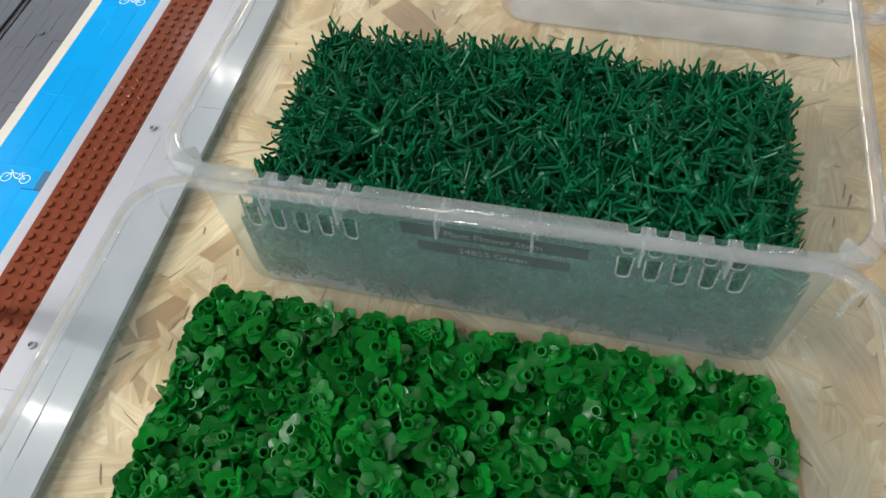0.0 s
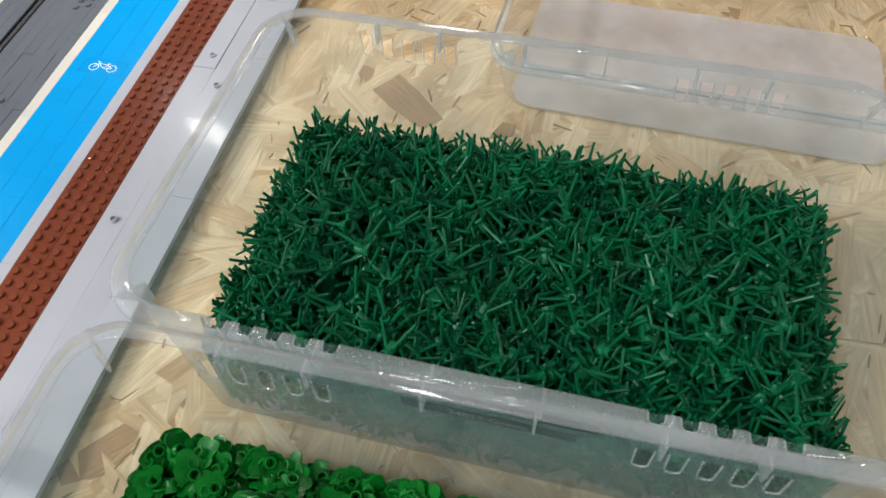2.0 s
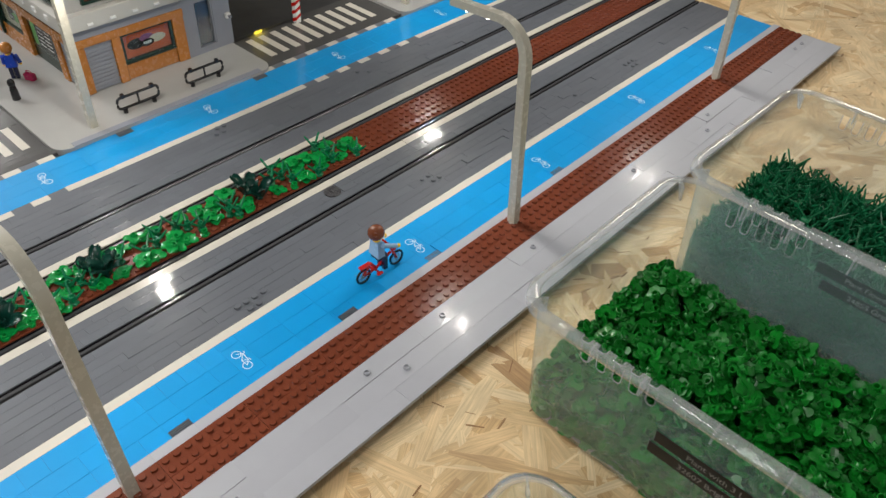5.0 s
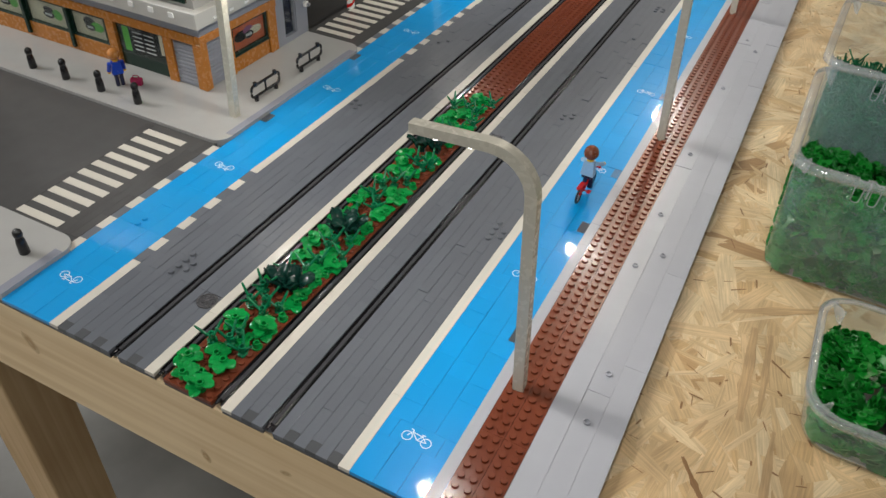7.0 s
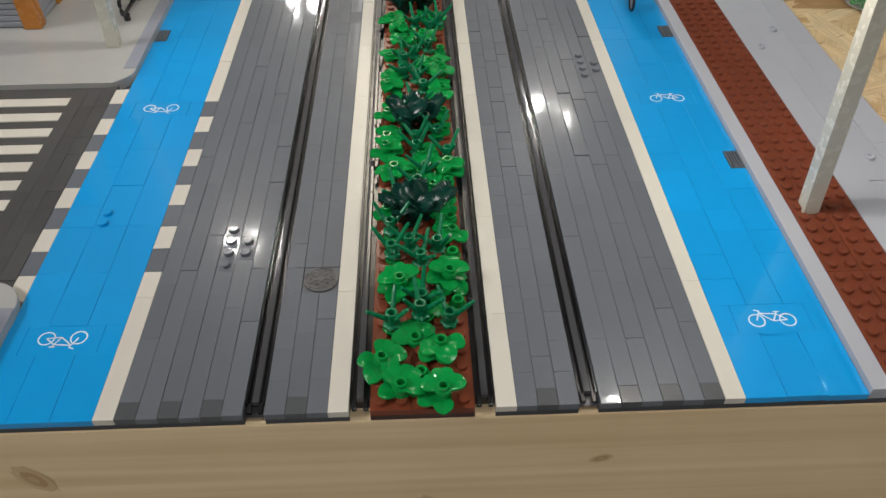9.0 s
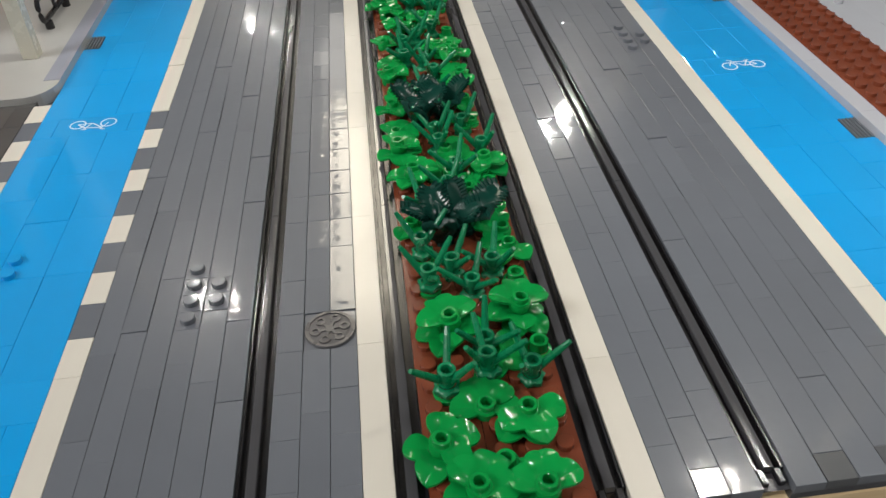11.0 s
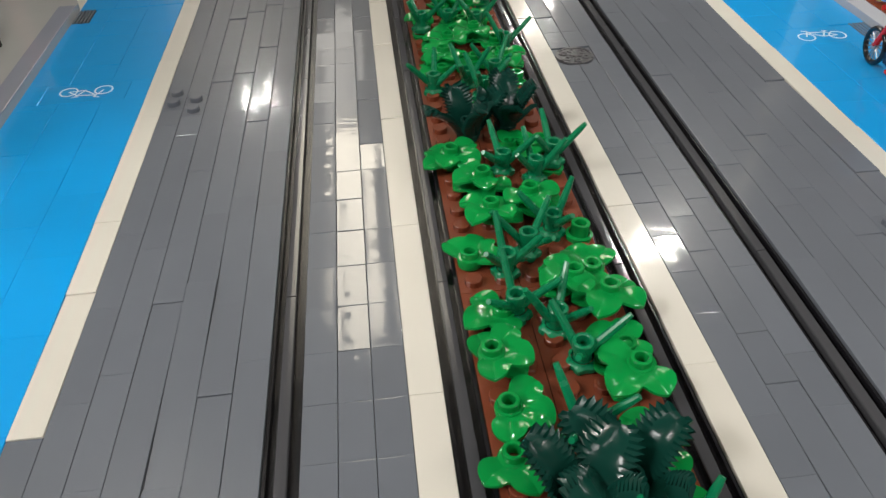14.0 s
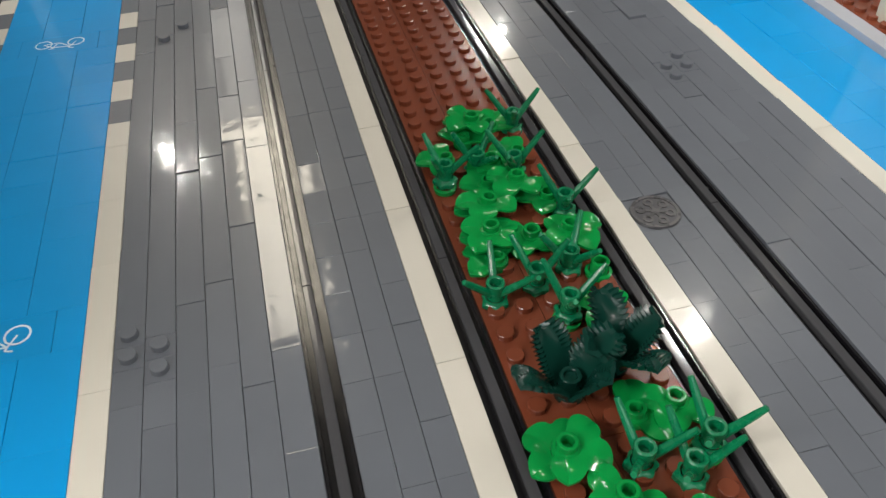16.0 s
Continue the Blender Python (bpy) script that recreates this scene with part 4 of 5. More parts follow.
def frond(seed):
    """One arching saw-edged leaf of the bush, folded along its middle."""
    r = random.Random(seed)
    bm = bmesh.new()
    length, wide = r.uniform(0.0162, 0.0190), r.uniform(0.0096, 0.0112)
    n, cols = 30, 4
    tilt0, tilt1 = r.uniform(68, 82), r.uniform(-4, 40)
    x = z = 0.0
    rows = []
    for i in range(n + 1):
        s = i / n
        a = radians(tilt0 + (tilt1 - tilt0) * s ** 1.2)
        half = wide / 2 * min(1.0, 0.42 + 1.5 * s) * (1 if s < 0.78 else max(0.30, 1 - ((s - 0.78) / 0.22) ** 2 * 0.62))
        tooth = 1.0
        if 3 < i < n:
            tooth = 1.13 if i % 2 else 0.84
        fwd = 0.0006 if i % 2 and i > 3 else 0.0
        up = Vector((-math.sin(a), 0, math.cos(a)))
        row = []
        for j in range(cols + 1):
            q = 2 * j / cols - 1
            p = Vector((x, q * half * (tooth if abs(q) == 1 else 1.0), z)) + up * (0.0017 * abs(q) ** 1.5 * (0.3 + s)) + Vector((math.cos(a), 0, math.sin(a))) * fwd * (abs(q) == 1)
            row.append((p, up))
        rows.append(row)
        x += math.cos(a) * length / n
        z += math.sin(a) * length / n
    top = [[bm.verts.new(p) for p, _ in row] for row in rows]
    bot = [[bm.verts.new(p - u * 0.0010) for p, u in row] for row in rows]
    for i in range(n):
        for j in range(cols):
            bm.faces.new((top[i][j], top[i + 1][j], top[i + 1][j + 1], top[i][j + 1]))
            bm.faces.new((bot[i][j + 1], bot[i + 1][j + 1], bot[i + 1][j], bot[i][j]))
        for j, flip in ((0, 0), (cols, 1)):
            q = (top[i][j], bot[i][j], bot[i + 1][j], top[i + 1][j])
            bm.faces.new(q[::-1] if flip else q)
    for i in (0, n):
        for j in range(cols):
            bm.faces.new((top[i][j], top[i][j + 1], bot[i][j + 1], bot[i][j]))
    return bm


def to_mesh(bm, name, mat, smooth=True):
    bmesh.ops.recalc_face_normals(bm, faces=bm.faces)
    me = bpy.data.meshes.new(name)
    bm.to_mesh(me)
    bm.free()
    me.materials.append(mat)
    if smooth:
        me.polygons.foreach_set("use_smooth", [True] * len(me.polygons))
        me.set_sharp_from_angle(angle=radians(38))
    return me


def sheet_mesh(big):
    bm = bmesh.new()
    leaf_sheet(bm, 0.0028, True, big)
    return to_mesh(bm, "leaves", LEAF)


SHEETS = [sheet_mesh(b) for b in (0.94, 0.98, 1.02)]
LEAF_BASES = [to_mesh(leaf_base_mesh(k), "ring_base", LEAF) for k in (1, 2, 3)]
STEM_SETS = []
for k in range(5):
    foot, tube, bars = stem_parts(50 + k)
    STEM_SETS.append((to_mesh(foot, "foot", STEM), to_mesh(tube, "tube", STEM), [to_mesh(b, "bar", STEM) for b in bars]))
FRONDS = [to_mesh(frond(80 + k), "frond", BUSH) for k in range(7)]
BUSH_TUBE = to_mesh((lambda b: (lathe(b, [(0.0038, 0), (0.0040, 0.0020), (0.0030, 0.0034), (0.0028, 0.0058)], 18), hollow_tube(b, 0.0027, 0.0016, 0.0056, 0.0073, 18, floor=0.0062), b)[-1])(bmesh.new()), "tube", BUSH)
BUD_FOOT = to_mesh((lambda b: (lathe(b, [(0.0037, 0), (0.0039, 0.0014), (0.0030, 0.0018)], 16), b)[-1])(bmesh.new()), "foot", LEAF)
BUD_TUBE = to_mesh((lambda b: (hollow_tube(b, 0.0027, 0.0016, 0.0012, 0.0052, 16, floor=0.003), b)[-1])(bmesh.new()), "tube", LEAF)


def plant(kind, x, y, turn):
    m = pose(x * U, y, 0.0002, rng.gauss(0, 2), rng.gauss(0, 2), turn)
    if kind in ("stem", "tall stem"):
        tall = kind == "tall stem"
        thing = base_of("flower_stem", m, "green flower stem with three thin bars on " + ("a bright green foot" if tall else "brown studs"), "toy plant", "stems on the median")
        foot, tube, bars = rng.choice(STEM_SETS)
        up = pose(0, 0, 0.0026 if tall else 0)
        if tall:
            put("lower_foot", BUD_FOOT, thing, None, "bright green round foot")
        put("foot", foot, thing, up)
        put("tube", tube, thing, up)
        for b in bars:
            put("bar", b, thing, up)
    elif kind == "bush":
        thing = base_of("spiky_bush", m, "deep green serrated plastic bush on brown studs", "toy plant", "bushes on the median")
        put("tube", BUSH_TUBE, thing)
        for k in range(4):
            put("frond", FRONDS[(k + rng.randrange(7)) % 7], thing, pose(0, 0, 0.0008, 0, 0, k * 90 + rng.uniform(-9, 9)) @ pose(0.0024, 0, 0, rng.uniform(-10, 10), 0, 0))
    elif kind == "bud":
        thing = base_of("round_bud", m, "small round green plastic plant bud on a brown stud", "toy plant", "buds on the median")
        put("foot", BUD_FOOT, thing)
        put("tube", BUD_TUBE, thing)
    else:
        thing = base_of("leaf_plant", m, "bright green plastic plant with three leaves on brown studs" if kind == 1 else "bright green plastic leaf plants stacked on brown studs", "toy plant", "leaf plants on the median")
        put("ring_base", LEAF_BASES[kind - 1], thing)
        for k in range(kind):
            put("leaves", rng.choice(SHEETS), thing, pose(0, 0, k * 0.0032, rng.gauss(0, 2), rng.gauss(0, 2), 0 if k == kind - 1 else rng.choice((60, -70, 110, -130, 170))))


# layers, column of the strip, module along the road, side to which the leaves grow
FRONT_BED = ((2, 1, 0.65, 90), (2, -1, 0.9, 60), (1, 0, 1.9, 250), (2, -2, 2.6, 15), (2, 1, 3.5, 285), (1, -0.3, 4.1, 110), (1, 0.4, 6.4, 330), ("bud", 2, 6.5, 0),
             (3, -1, 7.6, 110), (3, 1.5, 8.1, 90), ("bud", 1.9, 10.3, 0), (1, 2, 12.3, 235), (1, 1.9, 13.4, 160), (1, -1.9, 14.3, 310), (1, 1.9, 15.7, 200))
SECOND_BED = ((1, 1, 16.6, 150), (1, 1.9, 16.9, 160), (1, 0.3, 18, 125), (2, -1.5, 18.0, 0), (2, 2, 18.5, 250), (1, 0.3, 20.1, 330), (2, -2, 20.4, 45),
              (1, -2, 22.1, 50), (1, 1.9, 22.5, 160), (1, -2, 25, 290), (1, 1.9, 25, 200), (1, -1.8, 26.6, 330), (2, 2, 27.3, 220), (2, -2, 28.3, 335))
THIRD_BED = ((1, 1.9, 28.3, 140), (1, -1.4, 30.2, 200), (2, 2, 30.4, 240), (2, 1.1, 31.2, 200), (1, 1.9, 31.9, 120), (1, -2, 33.0, 56),
             ("bud", 2, 33.9, 0), (2, -0.9, 35.2, 230), (2, 0.6, 36, 280), (2, -0.9, 37.3, 200),
             (2, -1.9, 39.1, 320), (1, 1.9, 39.9, 235), (1, 0.6, 39.8, 10))
FAR_BED = ((1, 1.6, 43.6, 134), ("bud", 2, 45.7, 0), (1, -1.3, 47.1, 134),
           (2, 1.6, 47.6, 290), (1, 0.4, 48.1, 225), (2, -1.1, 48.3, 225), (2, -0.8, 49.9, 243), (1, 1.7, 50, 170), (2, 0.75, 50.9, 224),
           (1, -0.3, 51.4, 100), (1, 0.3, 52.8, 280), (1, -0.4, 54.6, 60), (1, 1.5, 53, 160), (1, -1.5, 53.4, 170), (1, 1.0, 55.3, 60), (2, 0.2, 55.5, 206))
for row in (FRONT_BED, SECOND_BED, THIRD_BED, FAR_BED):
    for kind, x, n, turn in row:
        plant(kind, x, n * U, turn)
for x, n in ((0.1, 9.8), (1.1, 10.9), (-0.5, 11.1), (1.5, 5.3), (0.1, 6.7), (-1.3, 15.5), (0, 16.6), (0.6, 18.0), (2, 19.7), (0, 20.4), (0, 21.5), (1.4, 22.1), (-0.1, 25.6), (0.6, 28.1), (0.1, 29.5),
             (-0.9, 30.3), (-0.9, 32.3), (0, 33.2), (1.1, 34.2), (1.2, 37.6), (0.05, 38.3), (2, 55.1), (-0.4, 52.7), (1.1, 52.1), (2.1, 49.2), (-0.3, 45.7), (1.1, 46.2), (-1.9, 45.4)):
    plant("stem", x, n * U, rng.uniform(0, 360))
for x, n in ((-1.5, 5.0), (0, 5.5), (-1.5, 10.3), (-1.6, 12.2), (2, 38.2), (-1.9, 51.9), (0.1, 43.9)):
    plant("tall stem", x, n * U, rng.uniform(0, 360))
for x, n in ((0.4, 14.0), (-0.6, 13.4), (0.6, 23.8), (-0.7, 23.4), (-0.9, 41.2), (0.8, 41.8)):
    plant("bush", x, n * U, rng.uniform(0, 360))


# ---- street lamps ----
def street_lamp(x, y, toward, label, lean=2.0, watts=0.34):
    """A square post that leans a little and bends into an arm with two diodes under it."""
    m = pose(x, y, PLATE, 0, toward * lean, 0)
    thing = base_of("street_lamp", m, label, "street lamp", "street lamps")
    r, high = 0.0264, 0.1764
    path = [(0.0, -0.0002), (0.0, 0.075), (0.0, high - r)]
    for i in range(1, 9):
        a = radians(90 * i / 8)
        path.append((toward * r * (1 - math.cos(a)), high - r + r * math.sin(a)))
    path += [(toward * 0.050, high), (toward * 0.0735, high)]
    bm = bmesh.new()
    loops = []
    for i, (px, pz) in enumerate(path):
        a, b = path[max(i - 1, 0)], path[min(i + 1, len(path) - 1)]
        d = Vector((b[0] - a[0], b[1] - a[1])).normalized()
        n = Vector((-d.y, d.x))
        s = i / (len(path) - 1)
        hw, hd = 0.0037 - 0.0002 * s, 0.0037 - 0.0007 * s
        loops.append([bm.verts.new((px + k * n.x * hd, j * hw, pz + k * n.y * hd)) for k, j in ((-1, -1), (-1, 1), (1, 1), (1, -1))])
    for p, q in zip(loops, loops[1:]):
        for k in range(4):
            bm.faces.new((p[k], p[(k + 1) % 4], q[(k + 1) % 4], q[k]))
    bm.faces.new(loops[0][::-1])
    bm.faces.new(loops[-1])
    bmesh.ops.recalc_face_normals(bm, faces=bm.faces)
    bmesh.ops.bevel(bm, geom=[e for e in bm.edges if abs((e.verts[0].co - e.verts[1].co).y) < 1e-6], offset=0.0004, segments=1, affect="EDGES")
    ob = part("post_and_arm", bm, POST, thing)
    ob.data.polygons.foreach_set("use_smooth", [True] * len(ob.data.polygons))
    ob.data.set_sharp_from_angle(angle=radians(40))
    for d in (0.037, 0.058):
        bm = bmesh.new()
        rod(bm, (toward * d, 0, high - 0.0046), (toward * d, 0, high - 0.0030), 0.0019, 12)
        part("led", bm, GLOW, thing, "small lit white diode")
        led(*(m @ Vector((toward * d, 0, high - 0.0062))), watts)


LAMP_LABEL = "pale tan curved street lamp with two lit diodes"
for y, lean in ((0.1055, 3.5), (0.466, 3.0), (0.836, 2.2)):
    street_lamp(23.55 * U, y, -1, LAMP_LABEL + " on brown verge", lean)
for x, y in ((-0.1935, 0.286), (-0.1935, 0.717)):
    street_lamp(x, y, 1, LAMP_LABEL + " on grey pavement", 2.0, 0.28)


# ---- street furniture ----
def bollard(x, y):
    thing = base_of("bollard", pose(x, y, PLATE) @ Matrix.Scale(1.25, 4), "black plastic bollard with a round head on the pavement", "bollard", "bollards")
    bm = bmesh.new()
    lathe(bm, [(0.0001, 0), (0.0031, 0), (0.0033, 0.0004), (0.0030, 0.0085), (0.0025, 0.0112), (0.0021, 0.0122)], 16)
    part("shaft", bm, BLACK, thing, smooth=True)
    bm = bmesh.new()
    lathe(bm, [(0.0021, 0.0120), (0.0027, 0.0130), (0.0030, 0.0146), (0.0027, 0.0166), (0.0014, 0.0180), (0.0001, 0.0183)], 16)
    part("head", bm, BLACK, thing, smooth=True)


for x, y in ((-0.2915, 0.2560), (-0.3415, 0.2560), (-0.3915, 0.2560), (-0.4405, 0.2560), (-0.196, 0.0415)):
    bollard(x, y)


def cycle_rack(y0):
    thing = base_of("cycle_rack", pose(-0.1945, y0, PLATE), "black plastic hoop railing standing at the kerb", "railing", "kerb railings")
    L = 0.0450
    for k in (0.0065, L - 0.0065):
        bm = bmesh.new()
        rod(bm, (0, k, 0), (0, k, 0.0042), 0.0023, 12)
        part("foot", bm, BLACK, thing)
    hoop = fillet([(0, L / 2, 0.0052), (0, 0, 0.0052), (0, 0, 0.0172), (0, L, 0.0172), (0, L, 0.0052), (0, L / 2, 0.0052)], 0.0045, 5)
    bm = bmesh.new()
    tube_path(bm, hoop, 0.0014)
    part("hoop", bm, BLACK, thing, smooth=True)
    bm = bmesh.new()
    rod(bm, (0, L / 2, 0.005), (0, L / 2, 0.0172), 0.0011)
    part("middle_bar", bm, BLACK, thing)
    for k in (0.0065, L - 0.0065):
        bm = bmesh.new()
        rod(bm, (0, k, 0.0165), (0, k, 0.0205), 0.0022, 12)
        part("cap", bm, BLACK, thing)


cycle_rack(0.3150)
cycle_rack(0.3925)

pole = base_of("barrier_pole", pose(-0.249, 0.583, 0), "white pole with red slanted stripes beside the crossing", "pole")
part("pole_shaft", cube(-0.0036, 0.0036, -0.0036, 0.0036, 0, 0.09, 0.0003), WHITE, pole)
for i in range(9):
    bm = cube(-0.0037, 0.0037, -0.0037, 0.0037, 0.004 + i * 0.0095, 0.0085 + i * 0.0095)
    bmesh.ops.transform(bm, matrix=Matrix.Shear("XY", 4, (0, 0)), verts=bm.verts)
    for v in bm.verts:
        v.co.z += 0.5 * (v.co.x + v.co.y)
    part("red_stripe", bm, RED, pole, "red slanted stripe")
# unseen yellow lamp and post beyond the crossing, added to glint in the polished edging
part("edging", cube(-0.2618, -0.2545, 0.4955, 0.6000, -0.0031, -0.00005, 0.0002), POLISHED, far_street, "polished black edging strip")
glow = base_of("yellow_lamp", pose(-0.399, 0.624, -0.0012), "unseen lit yellow lamp on an added thin black post", "lamp")
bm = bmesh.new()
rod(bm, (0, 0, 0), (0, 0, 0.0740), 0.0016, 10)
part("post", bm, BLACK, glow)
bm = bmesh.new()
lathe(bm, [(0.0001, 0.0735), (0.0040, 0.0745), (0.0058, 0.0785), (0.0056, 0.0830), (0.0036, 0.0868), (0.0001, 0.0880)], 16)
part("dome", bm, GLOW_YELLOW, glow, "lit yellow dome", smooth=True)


# ---- toy cyclist ----
bike = base_of("toy_bicycle", pose(0.1520, 0.3425, 0, 0, 0, -3), "red toy bicycle with black tyres on the blue lane", "bicycle")
for cy, nm in ((-0.0170, "rear_wheel"), (0.0170, "front_wheel")):
    bm = bmesh.new()
    rod(bm, (-0.0009, cy, 0.0073), (0.0009, cy, 0.0073), 0.0015, 10)
    for k in range(8):
        a = k * math.pi / 8
        rod(bm, (0, cy + 0.0058 * math.cos(a), 0.0073 + 0.0058 * math.sin(a)), (0, cy - 0.0058 * math.cos(a), 0.0073 - 0.0058 * math.sin(a)), 0.00025, 4)
    w = part("wheel", bm, PEARL, bike, "pale spoked wheel")
    bm = bmesh.new()
    ring_wheel(bm, (0, cy, 0.0073), (1, 0, 0), 0.0063, 0.0010)
    part("tyre", bm, BLACK, w, "black tyre", smooth=True)
bm = bmesh.new()
for a, b, r in (((0, -0.0170, 0.0073), (0, -0.0040, 0.0085), 0.0011), ((0, -0.0040, 0.0085), (0, 0.0110, 0.0170), 0.0012), ((0, -0.0170, 0.0085), (0, -0.0100, 0.0175), 0.0013),
                ((0, -0.0100, 0.0172), (0, -0.0040, 0.0085), 0.0011), ((0, 0.0110, 0.0210), (0, 0.0170, 0.0073), 0.0012), ((0, 0.0110, 0.0210), (0, 0.0095, 0.0250), 0.0012)):
    rod(bm, a, b, r, 8)
block(bm, -0.0022, 0.0022, -0.0205, -0.0095, 0.0160, 0.0180, 0.0006)
part("bicycle_frame", bm, RED, bike)
bm = bmesh.new()
rod(bm, (-0.0075, 0.0090, 0.0255), (0.0075, 0.0090, 0.0255), 0.0010)
part("handlebar", bm, RED, bike)
bm = bmesh.new()
rod(bm, (-0.0050, -0.0040, 0.0060), (0.0050, -0.0040, 0.0060), 0.0009)
block(bm, 0.0030, 0.0062, -0.0066, -0.0014, 0.0052, 0.0068, 0.0004)
block(bm, -0.0062, -0.0030, -0.0066, -0.0014, 0.0052, 0.0068, 0.0004)
part("pedals", bm, RED, bike)


def toy_figure(name, m, shirt, legs, hair, label, riding):
    """A plain toy figure in one mesh."""
    bm = bmesh.new()
    made = bm.faces.layers.int.new("made")

    def done(i):
        for f in bm.faces:
            if not f[made]:
                f[made], f.material_index = 1, i
    if riding:
        for sx in (-0.0040, 0.0004):
            block(bm, sx, sx + 0.0036, -0.0075, 0.0010, 0.0180, 0.0215, 0.0006)
            block(bm, sx, sx + 0.0036, -0.0020, 0.0016, 0.0068, 0.0200, 0.0006)
    else:
        for sx in (-0.0040, 0.0004):
            block(bm, sx, sx + 0.0036, -0.0020, 0.0020, 0, 0.0125, 0.0006)
    done(1)
    z = 0.0212 if riding else 0.0125
    y0 = -0.0050 if riding else 0
    r = bmesh.ops.create_cone(bm, cap_ends=True, segments=4, radius1=0.0072, radius2=0.0054, depth=0.0125,
                              matrix=Matrix.Translation((0, y0, z + 0.0062)) @ Matrix.Diagonal((1, 0.58, 1, 1)) @ pose(0, 0, 0, 0, 0, 45))
    for sx in (-1, 1):
        rod(bm, (sx * 0.0058, y0, z + 0.0110), (sx * 0.0070, y0 + (0.0110 if riding else 0.003), z + (0.0055 if riding else 0.002)), 0.0017, 8)
    done(0)
    for sx in (-1, 1):
        rod(bm, (sx * 0.0070, y0 + (0.0110 if riding else 0.003), z + (0.0055 if riding else 0.002)), (sx * 0.0070, y0 + (0.0135 if riding else 0.0035), z + (0.0045 if riding else 0)), 0.0015, 8)
    rod(bm, (0, y0, z + 0.0122), (0, y0, z + 0.0150), 0.0028, 10)
    done(3)
    bmesh.ops.create_uvsphere(bm, u_segments=16, v_segments=10, radius=0.0056, matrix=Matrix.Translation((0, y0 - 0.0004, z + 0.0190)) @ Matrix.Diagonal((1, 1.05, 1.0, 1)))
    done(2)
    me = bpy.data.meshes.new(name)
    bm.to_mesh(me)
    bm.free()
    for mt in (shirt, legs, hair, YELLOW):
        me.materials.append(mt)
    return put(name, me, None, m, label, "toy figure")


toy_figure("toy_rider", pose(0.1525, 0.3450, -0.0016, 0, 0, -3) @ Matrix.Scale(1.16, 4), SKY, NAVY, HAIR, "plain toy figure in pale blue riding the red bicycle", True)
toy_figure("toy_shopper", pose(-0.334, 0.275, PLATE, 0, 0, 60) @ Matrix.Scale(1.1, 4), ROYAL, NAVY, ORANGE, "plain toy figure in royal blue standing by the shop door", False)
bag = base_of("toy_bag", pose(-0.320, 0.284, PLATE, 0, 0, 25), "magenta toy bag on the pavement beside the figure", "bag")
part("bag_body", cube(-0.006, 0.006, -0.003, 0.003, 0, 0.0078, 0.0012, 2), PINK, bag)
bm = bmesh.new()
tube_path(bm, fillet([(-0.003, 0, 0.0076), (-0.003, 0, 0.0108), (0.003, 0, 0.0108), (0.003, 0, 0.0076)], 0.0016, 3), 0.0005, 6)
part("bag_handle", bm, PINK, bag)


# ---- corner shop ----
shop = base_of("corner_shop", pose(0, 0, PLATE), "grey toy corner shop with ochre shop fronts and white ledge", "building")
YF, XF = 0.3115, -0.2500       # faces of the two shop fronts
END = 0.4910
part("core_wall", cube(-0.62, XF - 0.0065, YF + 0.0065, END - 0.0005, 0, 0.30), BRICK, shop, "light grey brick wall")
# side towards the main road
for a, b in ((0.4320, 0.4467), (0.4694, END)):
    part("wall_panel", cube(XF - 0.0062, XF, a, b, 0, 0.0708), BRICK, shop)
part("wall_panel", cube(XF - 0.0062, XF, 0.4467, 0.4694, 0.0590, 0.0708), BRICK, shop)
part("door_step", cube(XF - 0.0062, XF + 0.0002, 0.4467, 0.4694, 0, 0.0070), BRICK, shop)
part("wall_band", cube(XF - 0.0062, XF + 0.0004, YF, 0.4320, 0.0585, 0.0708), BRICK, shop)
part("wall_band", cube(-0.62, XF - 0.0062, YF - 0.0004, YF + 0.0062, 0.0588, 0.0708), BRICK, shop)
for i in range(3):
    z = 0.0612 + i * 0.0032
    part("band_joint", cube(XF - 0.003, XF + 0.0007, YF + 0.0005, 0.4318, z, z + 0.0026), BRICK, shop)
part("door", cube(XF - 0.0045, XF - 0.0035, 0.4475, 0.4686, 0.0072, 0.0588), PANE, shop, "dark glazed door")
# navy sheet whose dark colour replaces the unlit room behind the pane
part("door_panel", cube(XF - 0.0059, XF - 0.0055, 0.4470, 0.4690, 0.0072, 0.0588), NAVY, shop, "navy sheet standing in for the unlit room behind the door")
for a, b in ((0.4467, 0.4485), (0.4676, 0.4694)):
    part("door_jamb", cube(XF - 0.005, XF - 0.001, a, b, 0.0070, 0.0590), BRICK, shop)
part("door_handle", cube(XF - 0.0035, XF - 0.0022, 0.4655, 0.4662, 0.022, 0.036), PEARL, shop, "pale door handle")
part("corner_pillar", cube(XF - 0.0100, XF + 0.0015, YF - 0.0015, YF + 0.0085, 0, 0.0505, 0.0006), ORANGE, shop, "ochre orange corner pillar")
part("header", cube(XF - 0.0055, XF + 0.0022, YF - 0.0015, 0.4322, 0.0505, 0.0586, 0.0004), ORANGE, shop, "ochre orange lintel")
for a, b in ((0.3490, 0.3582), (0.4186, 0.4320)):
    part("pillar", cube(XF - 0.0055, XF + 0.0012, a, b, 0, 0.0505, 0.0004), ORANGE, shop, "ochre orange pillar")
# dark strips that put shade into the recess at both window edges
for a in (0.3562, 0.4186):
    part("shadow_post", cube(XF - 0.0050, XF - 0.0004, a, a + 0.0030, 0, 0.0500, 0.0003), FOREST, shop, "dark green strip put in as shade beside the window")
